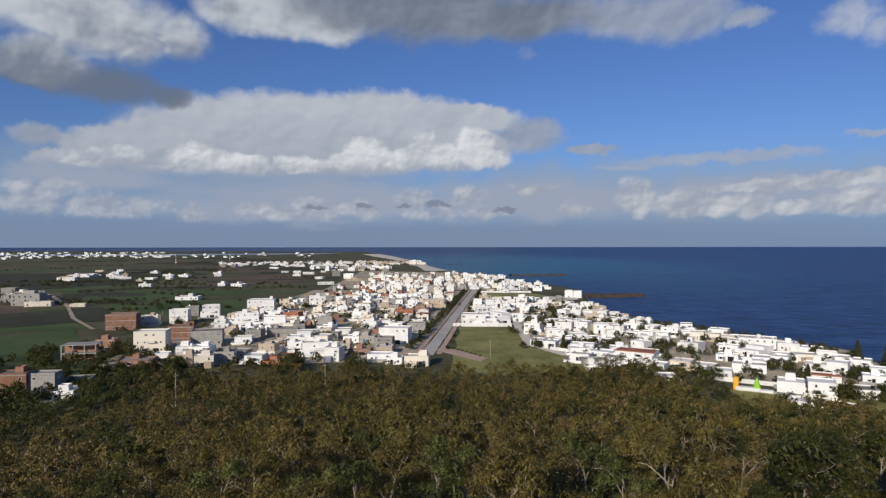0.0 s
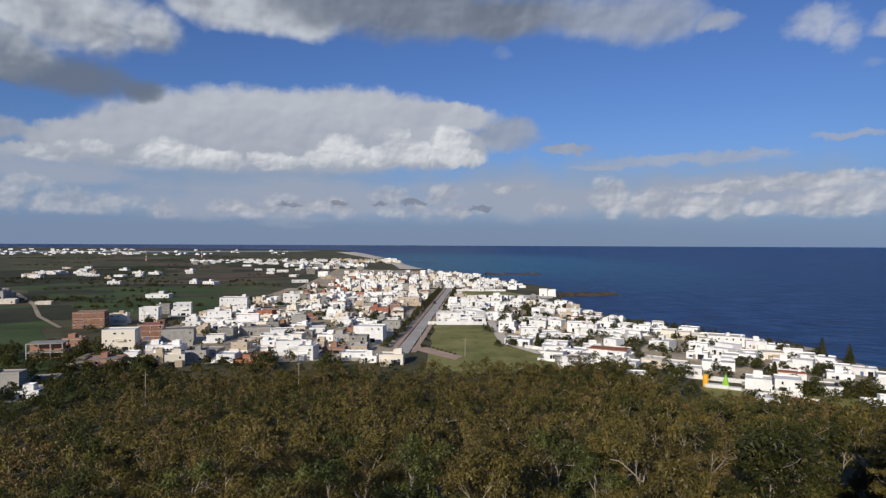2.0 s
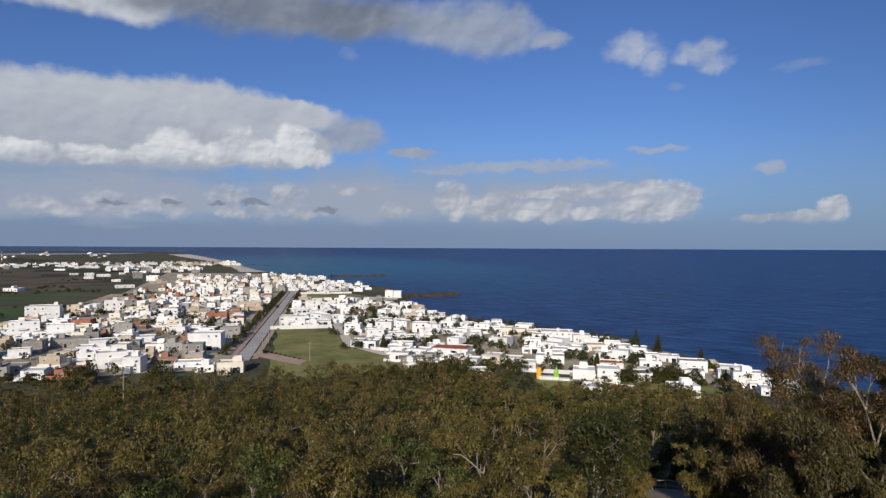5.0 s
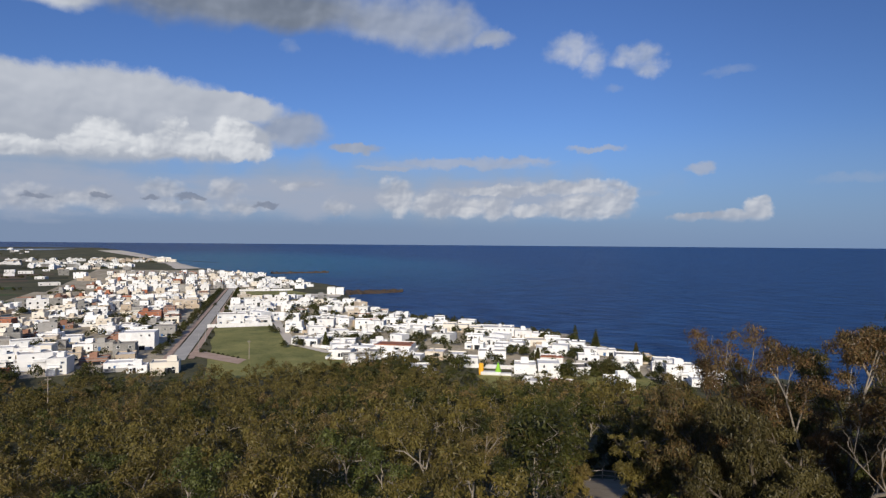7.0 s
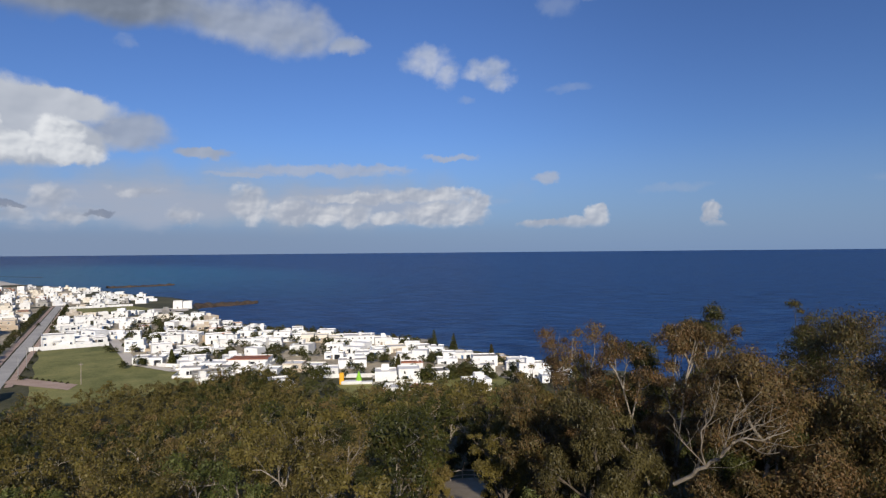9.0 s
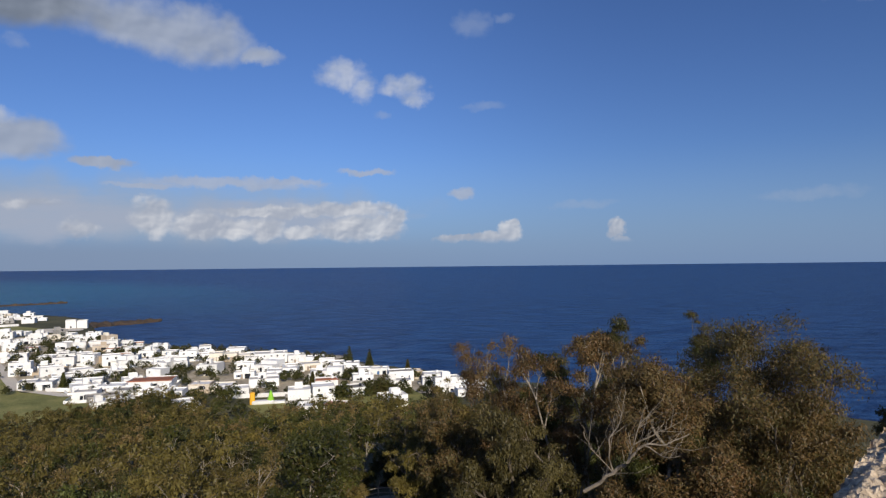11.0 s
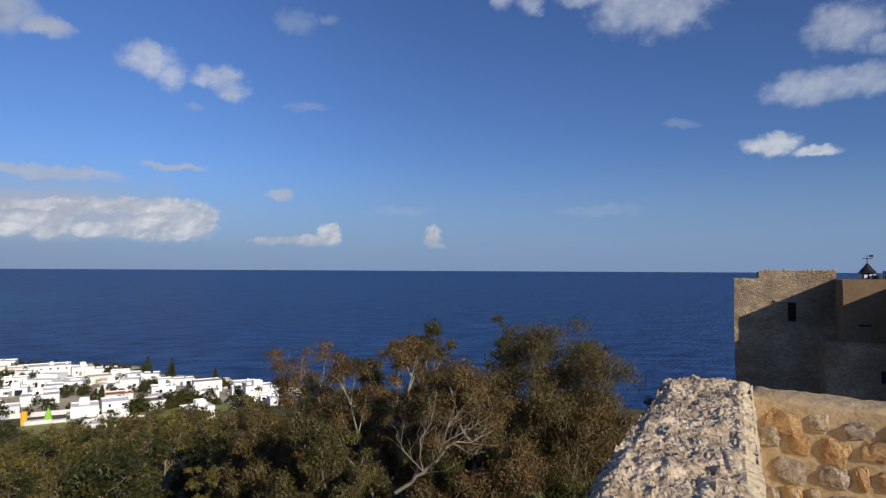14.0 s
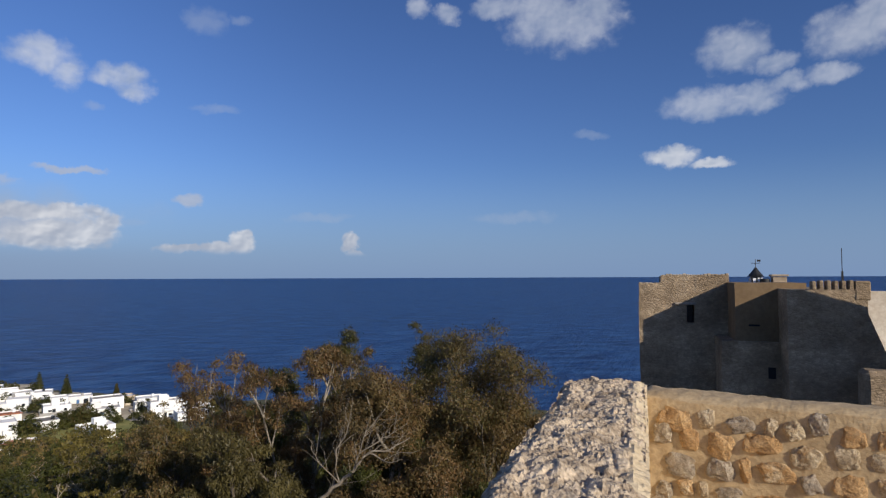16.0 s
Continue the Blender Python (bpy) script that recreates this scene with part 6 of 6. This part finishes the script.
def settlement(a0, a1, r0, r1, n, label, wide=(9, 16), high=(3.6, 7), styles=("white",) * 6 + ("cream", "grey")):
    rows = []
    for i in range(n):
        a, r = trng.uniform(a0, a1), trng.uniform(r0, r1)
        x, y = polar(a, r)
        if r > np.interp(a, COAST_AZ, COAST_R) - 25:
            continue
        rows.append((x, y, trng.uniform(-25, 25), trng.uniform(*wide), trng.uniform(8, 12), trng.uniform(*high), pick(styles)))
    far_houses(rows, "far_houses", label)


settlement(7, 20, 1620, 2000, 90, "white houses of a distant village")
settlement(3.6, 8, 1700, 2050, 36, "pale houses behind the distant beach", styles=("white", "white", "cream", "cream"))
settlement(24, 36, 2700, 3700, 120, "white houses of a far settlement", (10, 20))
settlement(12, 24, 2700, 3500, 30, "white houses scattered over far farmland", (10, 18))
settlement(27, 32, 1050, 1300, 14, "white farm buildings among the fields", (10, 20))
settlement(8, 30, 800, 1500, 26, "low farm buildings scattered over the fields", (8, 22), (3.4, 5))
settlement(4.5, 12, 1250, 1560, 36, "grey and white houses at the far edge of town", (9, 15), (3.6, 8), ("white", "white", "cream", "grey"))
settlement(33, 36, 620, 760, 8, "grey buildings at the edge of the fields", (12, 22), (4, 9), ("grey", "grey", "cream"))


settlement(1.9, 3.4, 1720, 1980, 16, "pale houses on the far point", (14, 24), (5, 8), ("cream", "cream", "white"))


def garden_wall(x0, y0, x1, y1, high, label="white rendered garden wall", mat=None):
    n = max(2, int(math.hypot(x1 - x0, y1 - y0) / 5))
    ob = thing("garden_wall", pose(0, 0, 0), label, "wall")
    turn = math.degrees(math.atan2(y1 - y0, x1 - x0))
    length = math.hypot(x1 - x0, y1 - y0) / n
    for i in range(n):
        cx, cy = x0 + (x1 - x0) * (i + 0.5) / n, y0 + (y1 - y0) * (i + 0.5) / n
        p = part("panel", box(-length / 2, length / 2, -0.13, 0.13, -0.6, high, 0.03), mat or M_white, ob)
        p.matrix_basis = pose(cx, cy, land1(cx, cy), 0, 0, turn)
    return ob


garden_wall(6, 388, 43, 387, 2.2)
garden_wall(52, 300, 76, 273, 1.6)
garden_wall(76, 273, 96, 258, 1.4)
garden_wall(53, 330, 54, 305, 1.8)
garden_wall(98, 233, 122, 218, 1.6)
garden_wall(36, 676, 96, 674, 2.0)

# trees and shrubs between the houses
DARK = []
for k in range(3):
    t, c = tree_meshes(300 + k, 6.0, 2.9, 800, 0.6, 0.32, 0.2, 14, 0, low=0.15, skirt=14, drop=0.6, twigs=0, sides=3)
    DARK.append((from_arrays("trunk", *t, [M_bark], smooth=True), from_arrays("crown", *c, [M_leaf_dark])))


def town_tree(x, y, s, flat=1.0, label="dark green garden tree between houses"):
    k = trng.randrange(3)
    ob = thing("tree", pose(x, y, land1(x, y) - 0.2, 0, 0, trng.uniform(0, 360)) @ Matrix.Diagonal((s, s, s * flat, 1)), label, "tree", "garden trees")
    part_mesh("trunk", DARK[k][0], ob)
    part_mesh("crown", DARK[k][1], ob)


HEDGE = []
while len(HEDGE) < 90:
    x, y = polar(trng.uniform(-42, -6), trng.uniform(225, 560))
    if math.hypot(x, y) > np.interp(math.degrees(math.atan2(-x, y)), COAST_AZ, COAST_R) - 22 or y < 392 and x < 57 or 88 < x < 132 and 188 < y < 230:
        continue
    if all((x - q[0]) ** 2 + (y - q[1]) ** 2 > (0.52 * max(q[3], q[4])) ** 2 for q in SPECS):
        HEDGE.append((x, y))
DARK_KINDS = [tree_meshes(320 + k, 6.0, 2.9, 420, 0.75, 0.42, 0.2, 14, 0, low=0.15, skirt=14, drop=0.6, twigs=0, sides=3) for k in range(3)]
clear = [t for t in GREEN if all((t[0] - q[0]) ** 2 + (t[1] - q[1]) ** 2 > (0.5 * max(q[3], q[4])) ** 2 for q in SPECS)]
clear.sort(key=lambda t: t[0] ** 2 + t[1] ** 2)
for x, y, s in clear[:70]:
    town_tree(x, y, s, trng.uniform(0.65, 0.95))
belt = [(x, y, s * 0.9, trng.randrange(3), trng.uniform(0, 6.28)) for x, y, s in clear[70:]]
belt += [(x, y, trng.uniform(0.55, 0.9), trng.randrange(3), trng.uniform(0, 6.28)) for x, y in HEDGE]
for i in range(400):
    a, r = (trng.uniform(23, 38), trng.uniform(235, 345)) if i >= 210 else (trng.uniform(6, 37), trng.uniform(214, 272)) if i < 120 else (trng.uniform(-45, -14), trng.uniform(212, 258))
    x, y = polar(a, r)
    if all((x - q[0]) ** 2 + (y - q[1]) ** 2 > (0.55 * max(q[3], q[4]) + 1) ** 2 for q in SPECS) and not (95 < x < 125 and 195 < y < 222):
        belt.append((x, y, trng.uniform(0.6, 1.15), trng.randrange(3), trng.uniform(0, 6.28)))
wood("wood", belt, DARK_KINDS, 1.0, M_leaf_dark, "dark green trees between the wood and the houses")
for i in range(38):
    yy = 300 + i * 10.5
    town_tree(-15.5 + (yy - 300) * 0.1015 + trng.uniform(-1, 1), yy, trng.uniform(0.7, 1.0), 0.8, "dark green street tree beside the avenue")
    if i % 2 == 0 or i > 20:
        town_tree(2.0 + (yy - 300) * 0.1015, yy, trng.uniform(0.3, 0.45) if i < 18 else trng.uniform(0.6, 0.9), 0.9, "dark green street tree beside the avenue")
for i in range(9):
    town_tree(1.5 + i * 1.9, 308 - i * 3.4, 0.26, 0.8, "small clipped dark bush on the pavement")
for i in range(14):
    town_tree(-24 + trng.uniform(-9, 6), 345 + i * 6.5, trng.uniform(0.75, 1.15), 0.9)


def conifer(x, y, high):
    """A Norfolk pine: straight stem with level whorls of short boughs."""
    q = np.random.default_rng(int(x * 31 + y))
    ob = thing("conifer", pose(x, y, land1(x, y) - 0.2), "dark Norfolk pine standing above the villas", "tree", "Norfolk pines")
    v, f = tube_arrays([(0, 0, 0), (0, 0, high * 0.6), (0, 0, high)], [0.2, 0.12, 0.03], 6)
    part_mesh("trunk", from_arrays("trunk", v, f, [M_bark]), ob)
    cs, rs = [], []
    for t in range(11):
        z, rad = high * (0.16 + 0.8 * t / 10), high * 0.22 * (1 - t / 11.5)
        for k in range(6):
            ang = k * 1.047 + t * 0.5
            for s in (0.45, 0.9):
                cs.append((math.cos(ang) * rad * s, math.sin(ang) * rad * s, z - 0.1 * s))
                rs.append(0.14 + rad * 0.16)
    lv, lq = leaf_cloud(q, cs, rs, 1700, 0.75, 0.42, 0.0)
    part_mesh("crown", from_arrays("crown", lv, lq, [M_leaf_dark]), ob)


for cx, cy, ch in ((190, 283, 11.0), (199, 277, 10.5), (203, 249, 7.0), (137, 232, 6.0), (59, 303, 7.0), (84, 410, 6.0), (70, 425, 5.0)):
    conifer(cx, cy, ch)


def street_lamp(x, y, turn):
    ob = thing("street_lamp", pose(x, y, land1(x, y), 0, 0, turn), "tall pale metal street lamp beside the avenue", "street lamp", "lamps of the avenue")
    v, f = tube_arrays([(0, 0, 0), (0, 0, 6), (0, 0, 9)], [0.13, 0.1, 0.07], 6)
    part_mesh("pole", from_arrays("pole", v, f, [M_grey]), ob)
    v, f = tube_arrays([(0, 0, 8.9), (0.8, 0, 9.4), (1.8, 0, 9.5)], [0.06, 0.05, 0.05], 5)
    part_mesh("arm", from_arrays("arm", v, f, [M_grey]), ob)
    part("lamp_head", box(1.6, 2.3, -0.14, 0.14, 9.42, 9.56, 0.03), M_grey, ob)


for i in range(12):
    yy = 302 + i * 32
    street_lamp(0.9 + (yy - 300) * 0.1015, yy, 180)


def utility_pole(x, y, high):
    ob = thing("utility_pole", pose(x, y, land1(x, y) - 0.3, 0, 0, 20), "weathered wooden utility pole rising from the wood", "pole", "utility poles")
    v, f = tube_arrays([(0, 0, 0), (0, 0, high)], [0.17, 0.12], 7)
    part_mesh("pole", from_arrays("pole", v, f, [M_wood]), ob)
    part("crossarm", box(-0.8, 0.8, -0.07, 0.07, high - 0.9, high - 0.75), M_wood, ob)
    for k in (-0.7, 0, 0.7):
        part("insulator", box(k - 0.05, k + 0.05, -0.05, 0.05, high - 0.75, high - 0.5), M_grey, ob)


utility_pole(-39.5, 206, 11)
utility_pole(-82, 189, 11)
utility_pole(21, 276, 9)
utility_pole(-170, 390, 9)
utility_pole(-182, 400, 9)


def radio_mast(a, r, high):
    x, y = polar(a, r)
    ob = thing("radio_mast", pose(x, y, land1(x, y)), "distant red and white lattice radio mast", "mast", "distant masts")
    for i in range(6):
        w0, w1 = 2.2 * (1 - i / 7), 2.2 * (1 - (i + 1) / 7)
        v, f = tube_arrays([(0, 0, high * i / 6), (0, 0, high * (i + 1) / 6)], [w0, w1], 4)
        part_mesh("section", from_arrays("section", v, f, [M_white if i % 2 else M_tile]), ob)


radio_mast(19.05, 2300, 32)
radio_mast(23.4, 1950, 24)

# play castle and awning at the edge of the wood
slide = thing("bouncy_castle", pose(104, 214, land1(104, 214), 0, 0, -28), "yellow and green inflatable play castle on grass", "inflatable")
part("tower", box(-3.2, -1.4, -1, 1, 0, 4.6, 0.35), surface("yellow_vinyl", (0.75, 0.36, 0.02), (0.85, 0.46, 0.04), 0.5, 1, 4, 0), slide, "orange-yellow vinyl tower")
bm = bmesh.new()
bmesh.ops.create_cone(bm, cap_ends=True, segments=8, radius1=1.3, radius2=0.25, depth=3.6)
bmesh.ops.translate(bm, verts=bm.verts, vec=(4.2, 0, 3.1))
part("spire", bm, surface("green_vinyl", (0.22, 0.5, 0.03), (0.32, 0.6, 0.06), 0.5, 1, 4, 0), slide, "bright green vinyl spire")
part("base", box(-2.5, 5.5, -1.5, 1.5, 0, 1.5, 0.4), M_white, slide, "white vinyl base")
part("ramp", box(5.3, 9.5, -1.4, 1.4, 0, 1.0, 0.3), M_white, slide, "white vinyl ramp")

# rail fence round the clearing on the slope
R0 = CLEAR_R
clearing = patch("clearing", M_dirt, [polar(-37.6, R0 - 14), polar(-35.0, R0 - 14), polar(-34.2, R0 + 0.6), polar(-38.6, R0 + 0.6)], "dry trodden clearing in the wood", "clearing", 0.15, 1.5, 0.6)
fence = thing("rail_fence", pose(0, 0, 0), "pale weathered wooden rail fence at a clearing", "fence")
stops = [polar(-34.2, R0 - 1.0), polar(-35.2, R0 - 0.3), polar(-36.3, R0 + 0.3), polar(-37.4, R0), polar(-38.4, R0 - 0.8)]
for i, (px, py) in enumerate(stops):
    gz = land1(px, py)
    v, f = tube_arrays([(px, py, gz - 0.3), (px, py, gz + 1.15)], [0.075, 0.065], 7)
    part_mesh("post", from_arrays("post", v, f, [M_wood]), fence)
    if i:
        qx, qy = stops[i - 1]
        for hz in (0.55, 1.0):
            v, f = tube_arrays([(qx, qy, land1(qx, qy) + hz), (px, py, gz + hz)], [0.055, 0.055], 6)
            part_mesh("rail", from_arrays("rail", v, f, [M_wood]), fence)
